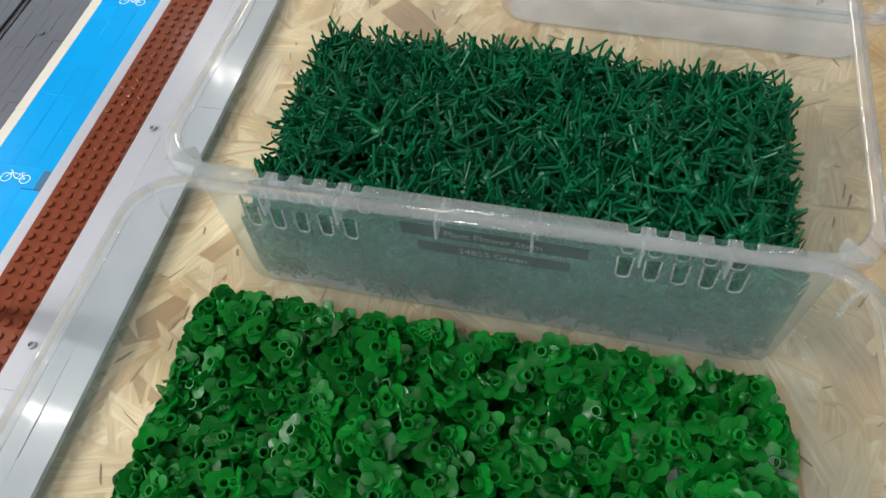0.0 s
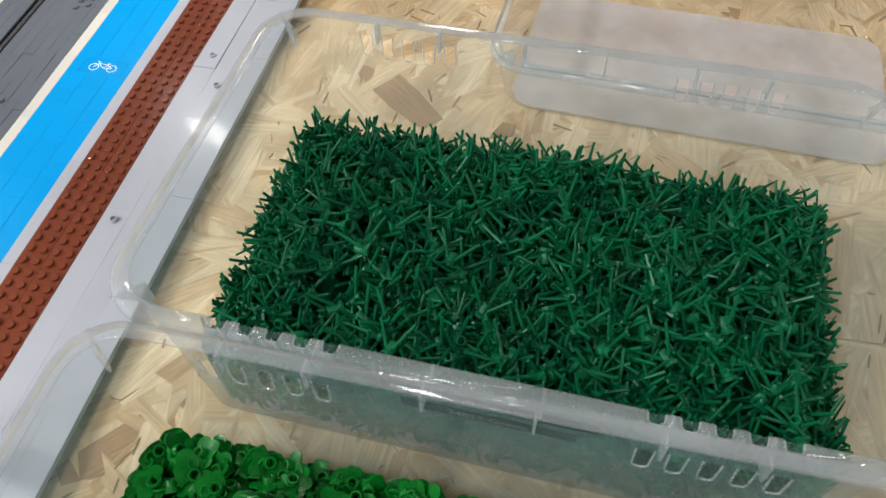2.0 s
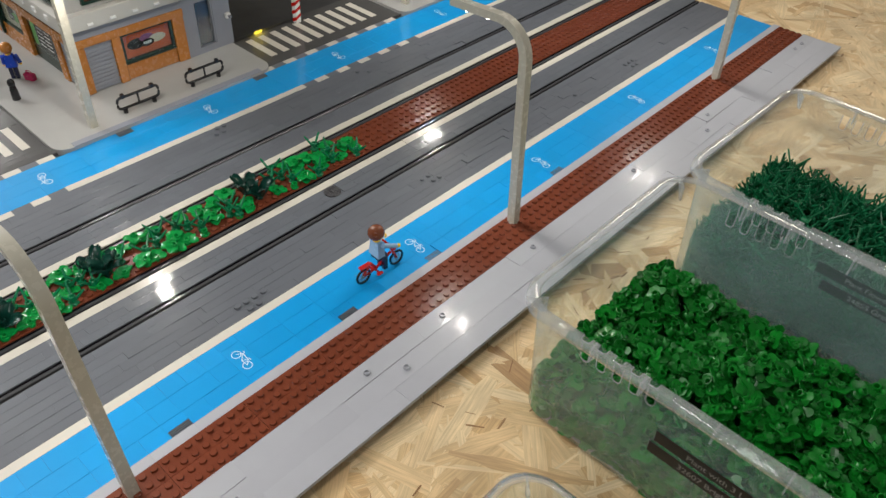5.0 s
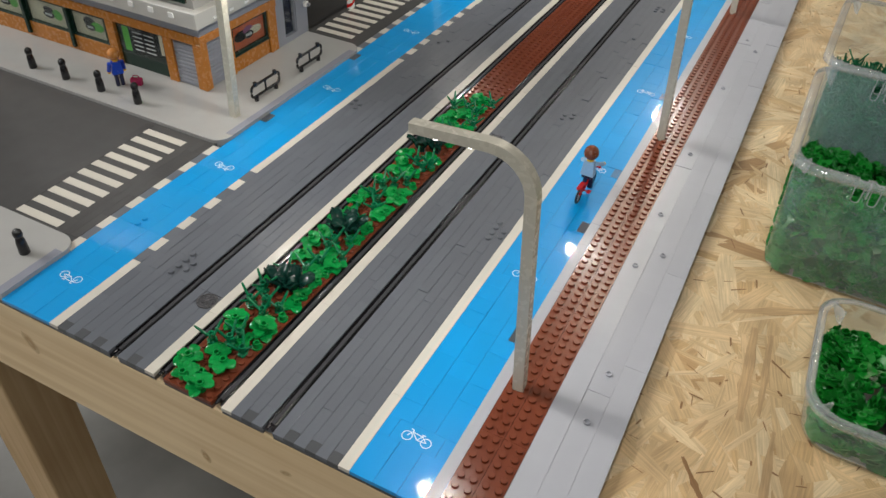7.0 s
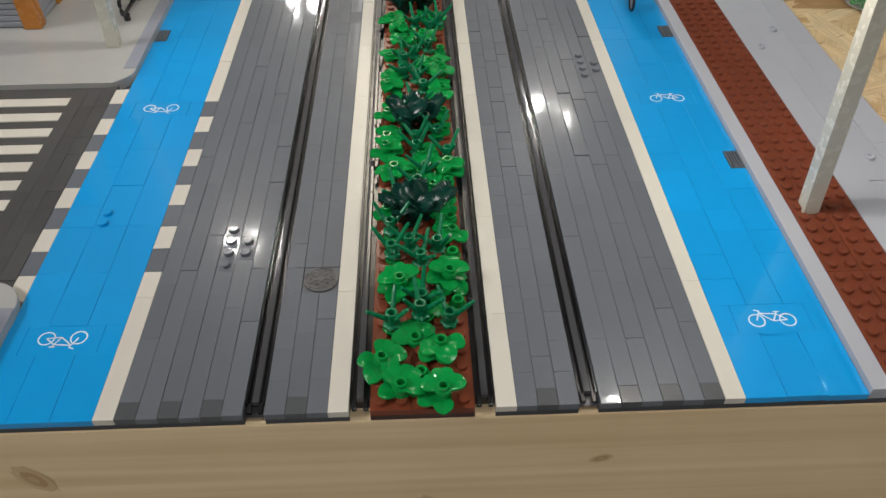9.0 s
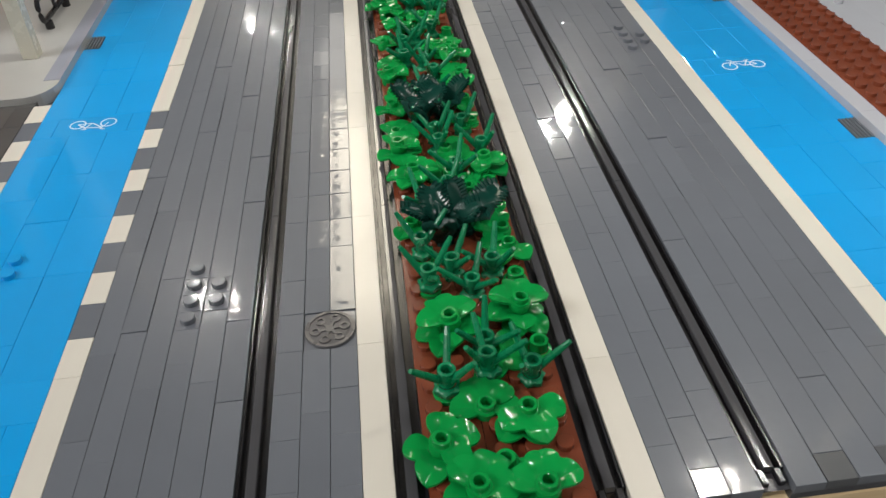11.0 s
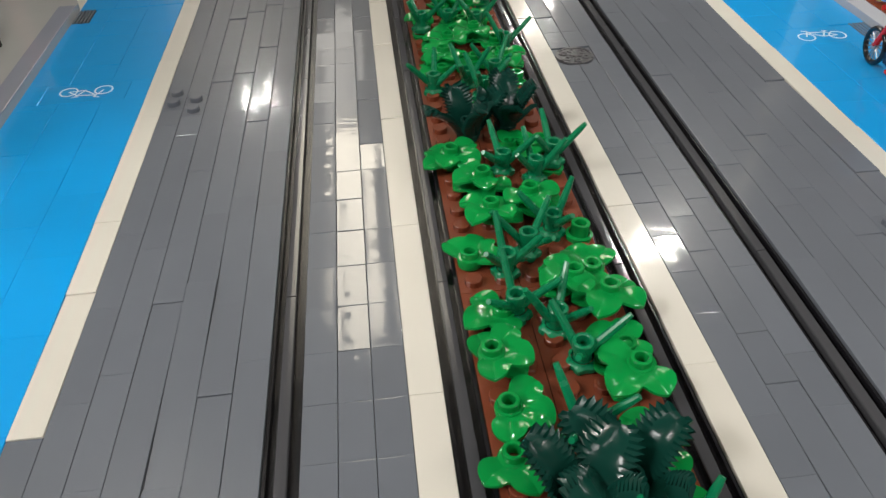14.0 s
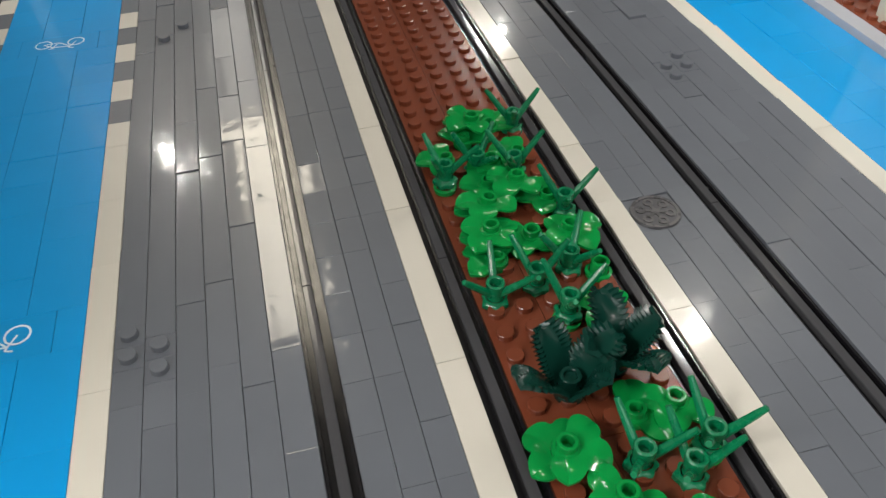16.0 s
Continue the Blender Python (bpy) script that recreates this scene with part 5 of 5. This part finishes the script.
part("base_panel", cube(XF - 0.0055, XF - 0.0012, 0.3582, 0.4186, 0, 0.0172, 0.0004), ORANGE, shop, "ochre orange panel under the window")
part("window_sill", cube(XF - 0.0055, XF + 0.0003, 0.3582, 0.4186, 0.0172, 0.0188, 0.0003), FOREST, shop, "dark green window sill")


def shutter_slats(along, lo, hi, at):
    n = 12
    for i in range(n):
        z0 = 0.0005 + i * 0.0500 / n
        if along == "y":
            bm = cube(at - 0.0040, at - 0.0014, lo, hi, z0, z0 + 0.0500 / n - 0.0004, 0.0006)
        else:
            bm = cube(lo, hi, at + 0.0014, at + 0.0040, z0, z0 + 0.0500 / n - 0.0004, 0.0006)
        part("shutter_slat", bm, BRICK, shop)


shutter_slats("y", 0.3200, 0.3490, XF)
shutter_slats("x", -0.2885, -0.2600, YF)


def shop_window(m, w, h, plain_poster, tone):
    """A dark framed window with a printed poster behind its pane."""
    fr = part("window", cube(0, w, 0.0030, 0.0034, 0, h), tone, shop, "printed poster behind the shop window", m)
    for a, b, c, d in ((0, 0.003, 0, h), (w - 0.003, w, 0, h), (0.003, w - 0.003, 0, 0.0025), (0.003, w - 0.003, h - 0.0025, h)):
        part("window_bar", cube(a, b, 0, 0.0032, c, d), FOREST, fr, "dark green window frame")
    part("pane", cube(0.003, w - 0.003, 0.0012, 0.0016, 0.0025, h - 0.0025), PANE, fr)
    r = random.Random(int(w * 1e5))
    for k in range(3):
        cx, cz, rx, rz = w * (0.3 + 0.2 * k), h * (0.5 + 0.12 * (k % 2)), w * r.uniform(0.10, 0.2), h * r.uniform(0.10, 0.2)
        o = [(cx + rx * math.cos(2 * math.pi * i / 14), cz + rz * math.sin(2 * math.pi * i / 14)) for i in range(14)]
        bm = bmesh.new()
        bm.faces.new([bm.verts.new((x, 0.0028 - 0.0002 * k, z)) for x, z in o])
        part("poster_shape", bm, (POSTER_PALE, BLACK, POSTER_LIME)[k] if not plain_poster else (BLACK, PURPLE, POSTER_PALE)[k], fr)
    plate = bmesh.new()
    o = [(w * 0.5 + w * 0.13 * math.cos(2 * math.pi * i / 16), h * 0.44 + h * 0.13 * math.sin(2 * math.pi * i / 16)) for i in range(16)]
    plate.faces.new([plate.verts.new((x, 0.0021, z)) for x, z in o])
    part("poster_plate", plate, BLACK, fr, "black oval plate on the poster")
    for k in range(4):
        bm = bmesh.new()
        a, z = w * 0.425 + k * w * 0.040, h * 0.40
        bm.faces.new([bm.verts.new(p) for p in ((a, 0.0019, z), (a + w * 0.028, 0.0019, z), (a + w * 0.028, 0.0019, z + h * 0.09), (a, 0.0019, z + h * 0.09))])
        part("poster_mark", bm, WHITE, fr)


shop_window(pose(XF - 0.001, 0.3586, 0.0190, 0, 0, 90), 0.0596, 0.0313, True, POSTER)
# front towards the side street
part("header", cube(-0.62, XF - 0.0058, YF - 0.0018, YF + 0.0055, 0.0490, 0.0588, 0.0004), ORANGE, shop, "ochre orange lintel")
for a, b in ((-0.3000, -0.2885), (-0.3800, -0.3680)):
    part("pillar", cube(a, b, YF - 0.0008, YF + 0.0055, 0, 0.0490, 0.0004), ORANGE, shop, "ochre orange pillar")
part("base_panel", cube(-0.62, -0.3800, YF - 0.0002, YF + 0.0055, 0, 0.0183, 0.0004), ORANGE, shop, "ochre orange panel under the windows")
for a in (-0.4345, -0.5045, -0.5745):
    shop_window(pose(a, YF, 0.0183), 0.0540 if a > -0.5 else 0.0680, 0.0307, False, POSTER_PALE)
for a in (-0.4355, -0.5060):
    part("downpipe", cube(a - 0.0028, a + 0.0018, YF - 0.0034, YF, 0.004, 0.049, 0.0004), FOREST, shop, "dark green post between the windows")
fdoor = part("door", cube(-0.3680, -0.3000, YF + 0.0030, YF + 0.0042, 0, 0.0490), FOREST, shop, "dark green glazed shop door with menu board")
part("pane", cube(-0.3660, -0.3020, YF + 0.0022, YF + 0.0026, 0.014, 0.047), PANE, fdoor)
part("board", cube(-0.3480, -0.3120, YF + 0.0026, YF + 0.0029, 0.018, 0.046), BLACK, fdoor, "black menu board")
for i in range(5):
    for j in range(2):
        x = -0.3455 + j * 0.0165
        part("menu_line", cube(x, x + 0.0125, YF + 0.0022, YF + 0.0025, 0.0215 + i * 0.0048, 0.0225 + i * 0.0048), WHITE, fdoor)
part("lime_strip", cube(-0.3600, -0.3510, YF + 0.0026, YF + 0.0029, 0.018, 0.045), POSTER_LIME, fdoor)
part("notice", cube(-0.3085, -0.3040, YF + 0.0024, YF + 0.0027, 0.024, 0.046), POSTER_PALE, fdoor, "pale notice beside the menu")
# ledge and upper storey
ledge = part("ledge", cube(-0.62, XF + 0.0090, YF - 0.0095, 0.4910, 0.0708, 0.0868, 0.0005), LEDGE, shop, "white overhanging ledge")
for i in range(5):
    part("ledge_clip", cube(XF + 0.0090, XF + 0.0105, 0.326 + i * 0.024, 0.332 + i * 0.024, 0.0745, 0.0768), WHITE, ledge)
for i in range(7):
    part("ledge_clip", cube(-0.274 - i * 0.026, -0.268 - i * 0.026, YF - 0.0110, YF - 0.0095, 0.0780, 0.0830), WHITE, ledge)
part("upper_wall", cube(-0.62, XF, YF + 0.0005, 0.4906, 0.0868, 0.30), GREY_WARM, shop)
for i in range(2):
    shop_window(pose(XF + 0.0034, 0.329 + i * 0.052, 0.0920, 0, 0, 90), 0.046, 0.05, True, BROWN)
    shop_window(pose(-0.308 - i * 0.06, YF - 0.003, 0.0920), 0.050, 0.05, True, BROWN)
cam_box = base_of("wall_lantern", pose(XF, 0.4860, PLATE + 0.0350), "small white lantern fixed on the shop wall", "wall lamp")
part("lantern_body", cube(0, 0.0050, -0.0030, 0.0030, -0.003, 0.003, 0.0008), WHITE, cam_box)
bm = bmesh.new()
rod(bm, (0.005, 0, 0), (0.008, 0, 0), 0.0018, 12)
part("lantern_lens", bm, PEARL, cam_box)


# ---- storage boxes ----
def perimeter(hx, hy, r, stops):
    """Points round a rounded rectangle; the long sides carry the given stops."""
    pts, tags = [], []
    for sgn in (-1, 1):
        row = [-hx + r] + [s for s in stops if abs(s) < hx - r - 0.001] + [hx - r]
        row = row if sgn < 0 else row[::-1]
        for s in row:
            pts.append((s, sgn * hy))
            tags.append(s)
        cx, cy, a0 = (hx - r, -hy + r, 270) if sgn < 0 else (-hx + r, hy - r, 90)
        for i in range(1, 8):
            a = radians(a0 + 90 * i / 8)
            pts.append((cx + r * math.cos(a), cy + r * math.sin(a)))
            tags.append(None)
        pts.append((cx + r, cy) if sgn < 0 else (cx - r, cy))
        tags.append(None)
        cy2 = hy - r if sgn < 0 else -hy + r
        pts.append((cx + r, cy2) if sgn < 0 else (cx - r, cy2))
        tags.append(None)
        a0 = 0 if sgn < 0 else 180
        for i in range(1, 8):
            a = radians(a0 + 90 * i / 8)
            pts.append((cx + r * math.cos(a), cy2 + r * math.sin(a)))
            tags.append(None)
    return pts, tags


def tub(name, m, hx, hy, height, label, vents=True, taper=0.0045, flange=0.0056, wall=TUB):
    """A clear box: near-upright walls with vent slots, a flat rim with notches along its front, a short skirt and ribs."""
    thing = base_of(name, m, label, "storage box", "clear storage boxes")
    holes, stops = [], []
    if vents:
        for s in (-1, 1):
            for k in range(5):
                c = s * 0.0797 + (k - 2) * 0.0110
                holes.append((c - 0.0031, c + 0.0031))
        stops = sorted(e for h in holes for e in h)
    w = -flange
    rows = [(0.0, w - taper - 0.005), (0.0022, w - taper - 0.0018), (0.006, w - taper), (height - 0.0205, w - 0.0009), (height - 0.0075, w - 0.0003), (height - 0.0006, w)]
    bm = bmesh.new()
    loops = []
    for z, o in rows:
        pts, tags = perimeter(hx + o, hy + o, 0.024 + o * 0.6, stops)
        loops.append([bm.verts.new((x, y, z)) for x, y in pts])
    n = len(loops[0])

    def is_hole(i, j):
        a, b = tags[i], tags[j]
        return a is not None and b is not None and any(abs(min(a, b) - h0) < 1e-6 and abs(max(a, b) - h1) < 1e-6 for h0, h1 in holes)
    for k in range(len(loops) - 1):
        for i in range(n):
            j = (i + 1) % n
            if k == 3 and is_hole(i, j):
                continue
            bm.faces.new((loops[k][i], loops[k][j], loops[k + 1][j], loops[k + 1][i]))
    part("body", bm, wall, thing, "frosted clear plastic body", smooth=True)
    pts, tags2 = perimeter(hx + rows[0][1] - 0.0004, hy + rows[0][1] - 0.0004, 0.024 + rows[0][1] * 0.6, [])
    part("bottom", prism(bmesh.new(), pts, 0.0001, 0.0011), TUB_BASE, thing)
    bm = bmesh.new()
    loops = []
    for z, o in ((height - 0.0008, w - 0.0001), (height, w + 0.0006), (height, w + 0.0042), (height, -0.0008), (height - 0.0006, 0.0), (height - 0.0050, 0.0004)):
        pts, tags = perimeter(hx + o, hy + o, 0.024 + o * 0.6, stops)
        loops.append([bm.verts.new((x, y, z)) for x, y in pts])
    for k in range(len(loops) - 1):
        for i in range(n):
            j = (i + 1) % n
            if k < 2 and i < n // 2 and is_hole(i, j):
                continue
            bm.faces.new((loops[k][i], loops[k][j], loops[k + 1][j], loops[k + 1][i]))
    rim = part("rim", bm, TUB_RIM, thing, "frosted plastic rim", smooth=True)
    so = rim.modifiers.new("thickness", "SOLIDIFY")
    so.thickness, so.offset = 0.0008, -1
    if vents:
        for s in (-1, 1):
            for x in (-0.0797 - 0.0165, -0.0797 + 0.0165, -0.020, 0.020, 0.0797 - 0.0165, 0.0797 + 0.0165):
                y0, y1 = sorted((s * (hy - flange), s * (hy - 0.0004)))
                part("rib", cube(x - 0.00055, x + 0.00055, y0, y1, height - 0.0125, height - 0.0009), TUB_EDGE, thing)
                y0, y1 = sorted((s * (hy - flange - 0.0010), s * (hy - flange)))
                part("rib", cube(x - 0.00055, x + 0.00055, y0, y1, height - 0.0125, height - 0.0009), TUB_EDGE, thing)
            for h0, h1 in holes:
                bm = bmesh.new()
                ya, yb = s * (hy - flange - 0.0003), s * (hy - flange - 0.0009)
                tube_path(bm, fillet([(h0, ya, height - 0.0075), (h0 + 0.0004, yb, height - 0.0205), (h1 - 0.0004, yb, height - 0.0205), (h1, ya, height - 0.0075)], 0.0024, 4), 0.00045, 5)
                part("vent_edge", bm, TUB_EDGE, thing)
                if s < 0:
                    bm = bmesh.new()
                    tube_path(bm, fillet([(h0, -hy + flange, height), (h0 + 0.0004, -hy + flange - 0.0042, height), (h1 - 0.0004, -hy + flange - 0.0042, height), (h1, -hy + flange, height)], 0.0018, 3), 0.0004, 5)
                    part("notch_edge", bm, TUB_EDGE, thing)
    for sx in (-1, 1):
        for sy in (-1, 1):
            bm = cube(-0.0006, 0.0006, -0.010, 0.004, -0.012, 0.0)
            for v in bm.verts:
                if v.co.z < -0.006 and v.co.y > 0:
                    v.co.y -= 0.011
            part("corner_fin", bm, TUB_EDGE, thing, "", pose(sx * (hx - 0.0085), sy * (hy - 0.0085), height - 0.001, 0, 0, {(-1, -1): 135, (1, -1): 225, (1, 1): 315, (-1, 1): 45}[(sx, sy)]))
    return thing


TUB_H = 0.1064
ROT_A, ROT_B = -1.9, -0.8
HX, HY = 0.1532, 0.0948
box_a = tub("storage_box", pose(0.4590, 0.5945, DECK + 0.0003, 0, 0, ROT_A), HX, HY, TUB_H, "clear frosted storage box holding dark green flower stems, on strand board")
box_b = tub("storage_box", pose(0.4530, 0.4048, DECK + 0.0003, 0, 0, ROT_B), HX, HY, TUB_H, "clear frosted storage box holding bright green leaf pieces, on strand board")
tub("empty_tray", pose(0.5475, 0.8096, DECK + 0.0003, 0, 0, -3.5), 0.131, 0.0745, 0.0434, "empty clear frosted plastic tray on strand board", False, 0.004, 0.004, TRAY)
tub("small_box", pose(0.4180, 0.2085, DECK + 0.0003, 0, 0, 0), 0.0660, 0.0600, 0.0400, "small clear box of bright green leaf pieces on strand board", False, 0.003, 0.003)


def label_strip(thing, x, y, z, w, h, words, tilt, size):
    ob = part("label_strip", cube(-w / 2, w / 2, -0.00025, 0.0, -h / 2, h / 2), TAPE, thing, "black label tape", pose(x, y, z, tilt, 0, 0))
    cu = bpy.data.curves.new("words", "FONT")
    cu.body, cu.size, cu.align_x, cu.align_y, cu.offset = words, size, "CENTER", "CENTER", 0.00006
    tmp = bpy.data.objects.new("words", cu)
    scene.collection.objects.link(tmp)
    dg = bpy.context.evaluated_depsgraph_get()
    me = bpy.data.meshes.new_from_object(tmp.evaluated_get(dg))
    bpy.data.objects.remove(tmp)
    me.materials.clear()
    me.materials.append(INK)
    put("lettering", me, ob, pose(0, -0.0006, 0, 90, 0, 0), "pale label lettering")


label_strip(box_a, 0.0, -0.0878, 0.0795, 0.084, 0.0090, "Plant Flower Stem", 2.2, 0.0060)
label_strip(box_a, 0.0, -0.0874, 0.0670, 0.070, 0.0082, "24855 Green", 2.2, 0.0060)
label_strip(box_b, -0.0045, -0.0878, 0.0660, 0.088, 0.0092, "Plant with 3 Leaves", 2.2, 0.0062)
label_strip(box_b, -0.0065, -0.0874, 0.0540, 0.088, 0.0092, "32607 Bright Green", 2.2, 0.0062)


def pile(name, source, mat, label, m, hx, hy, low, high, count, seed, lift, flat, loose, piece, picked):
    """Many loose pieces heaped in a box: turned copies of one piece, joined into one mesh, round a hidden core."""
    rn = np.random.RandomState(seed)
    bm = source
    bm.verts.ensure_lookup_table()
    base = np.array([v.co for v in bm.verts])
    base = base - base.mean(0)
    bm.verts.index_update()
    quads = [[v.index for v in f.verts] for f in bm.faces]
    bm.free()

    def top(x, y):
        wave = 0.5 + 0.5 * math.sin(x * 38 + seed) * math.cos(y * 45 + 1.3 * seed)
        edge = min(1.0, (hx - abs(x)) / 0.03 + 0.35, (hy - abs(y)) / 0.03 + 0.35)
        return low + (high - low) * (0.35 + 0.65 * wave) * edge
    verts, faces, free = [], [], []
    for i in range(count):
        x, y = rn.uniform(-hx, hx), rn.uniform(-hy, hy)
        t = top(x, y)
        if i % 5 < 2:
            if i % 2:
                y = (hy - rn.uniform(0, 0.004)) * (1 if rn.rand() > 0.5 else -1)
            else:
                x = (hx - rn.uniform(0, 0.004)) * (1 if rn.rand() > 0.5 else -1)
            z = rn.uniform(0.003, max(0.005, top(x, y)))
        else:
            z = t - rn.uniform(0, 0.013) + (lift * rn.rand() ** 4)
        s = 1 - (0.035 * (1 - z / 0.09))
        e = Euler((rn.normal(0, flat), rn.normal(0, flat), rn.uniform(0, 6.28)))
        R = np.array(e.to_matrix())
        if rn.rand() < (0.35 if flat > 0.8 else 0.10):
            R = np.array(Euler((rn.uniform(0, 6.28), rn.uniform(0, 6.28), 0)).to_matrix()) @ R
        if i % 5 >= 2 and len(free) < picked and t - z < 0.0045 and abs(x) < hx - 0.013 and abs(y) < hy - 0.013:
            free.append(Matrix.Translation((x * s, y * s, z)) @ Matrix(R.tolist()).to_4x4())
            continue
        p = base @ R.T + (x * s, y * s, z)
        p[:, 2] = np.maximum(p[:, 2], 0.0015)
        room = 0.0016 + 0.035 * np.minimum(p[:, 2], 0.08)
        p[:, 0] = np.clip(p[:, 0], -hx - room, hx + room)
        p[:, 1] = np.clip(p[:, 1], -hy - room, hy + room)
        # keep clear of the box's rounded corners
        ex, ey = np.abs(p[:, 0]) - (hx - 0.017), np.abs(p[:, 1]) - (hy - 0.017)
        far = np.hypot(np.maximum(ex, 0), np.maximum(ey, 0))
        pull = np.where((ex > 0) & (ey > 0) & (far > 0.0175), 0.0175 / np.maximum(far, 1e-6), 1.0)
        p[:, 0] = np.where(pull < 1, np.sign(p[:, 0]) * (hx - 0.017 + ex * pull), p[:, 0])
        p[:, 1] = np.where(pull < 1, np.sign(p[:, 1]) * (hy - 0.017 + ey * pull), p[:, 1])
        o = len(verts) * len(base)
        verts.append(p)
        faces += [[o + k for k in q] for q in quads]
    me = bpy.data.meshes.new(name)
    me.from_pydata(np.concatenate(verts).tolist(), [], faces)
    me.materials.append(mat)
    me.polygons.foreach_set("use_smooth", [True] * len(me.polygons))
    me.set_sharp_from_angle(angle=radians(45))
    ob = put(name, me, None, m, label, "toy pieces", "", "stuff")
    bm = bmesh.new()
    n = 12
    g = [[bm.verts.new(((i / n * 2 - 1) * (hx - 0.005), (j / n * 2 - 1) * (hy - 0.005), top((i / n * 2 - 1) * (hx - 0.005), (j / n * 2 - 1) * (hy - 0.005)) - 0.028)) for j in range(n + 1)] for i in range(n + 1)]
    for i in range(n):
        for j in range(n):
            bm.faces.new((g[i][j], g[i + 1][j], g[i + 1][j + 1], g[i][j + 1]))
    ring = [g[i][0] for i in range(n + 1)] + [g[n][j] for j in range(1, n + 1)] + [g[i][n] for i in range(n - 1, -1, -1)] + [g[0][j] for j in range(n - 1, 0, -1)]
    low_ring = [bm.verts.new((v.co.x * 0.95, v.co.y * 0.95, 0.0018)) for v in ring]
    for i in range(len(ring)):
        j = (i + 1) % len(ring)
        bm.faces.new((ring[j], ring[i], low_ring[i], low_ring[j]))
    part("heap_core", bm, mat, ob)
    single = bpy.data.meshes.new(piece)
    single.from_pydata(base.tolist(), [], quads)
    single.materials.append(loose)
    single.polygons.foreach_set("use_smooth", [True] * len(single.polygons))
    single.set_sharp_from_angle(angle=radians(45))
    for where in free:
        put(piece, single, ob, where)
    return ob


pile("stem_heap", loose_stem_mesh(), STEM_PILE, "heap of loose dark green plastic flower stems in the clear box", pose(0.4602, 0.5945, DECK + 0.0015, 0, 0, ROT_A), 0.1400, 0.0800, 0.032, 0.057, 2300, 5, 0.008, 1.0, STEM_LOOSE, "loose_stem", 280)
pile("leaf_heap", loose_leaf_mesh(), LEAF_PILE, "heap of loose bright green three-leaf pieces in the clear box", pose(0.4510, 0.4048, DECK + 0.0015, 0, 0, ROT_B), 0.1410, 0.0822, 0.026, 0.042, 1950, 9, 0.003, 0.42, LEAF_LOOSE, "loose_leaf", 280)
pile("leaf_heap", loose_leaf_mesh(), LEAF_PILE, "small heap of loose bright green leaf pieces in the small clear box", pose(0.4180, 0.2085, DECK + 0.0015), 0.0570, 0.0510, 0.018, 0.030, 420, 13, 0.003, 0.42, LEAF_LOOSE, "loose_leaf", 70)
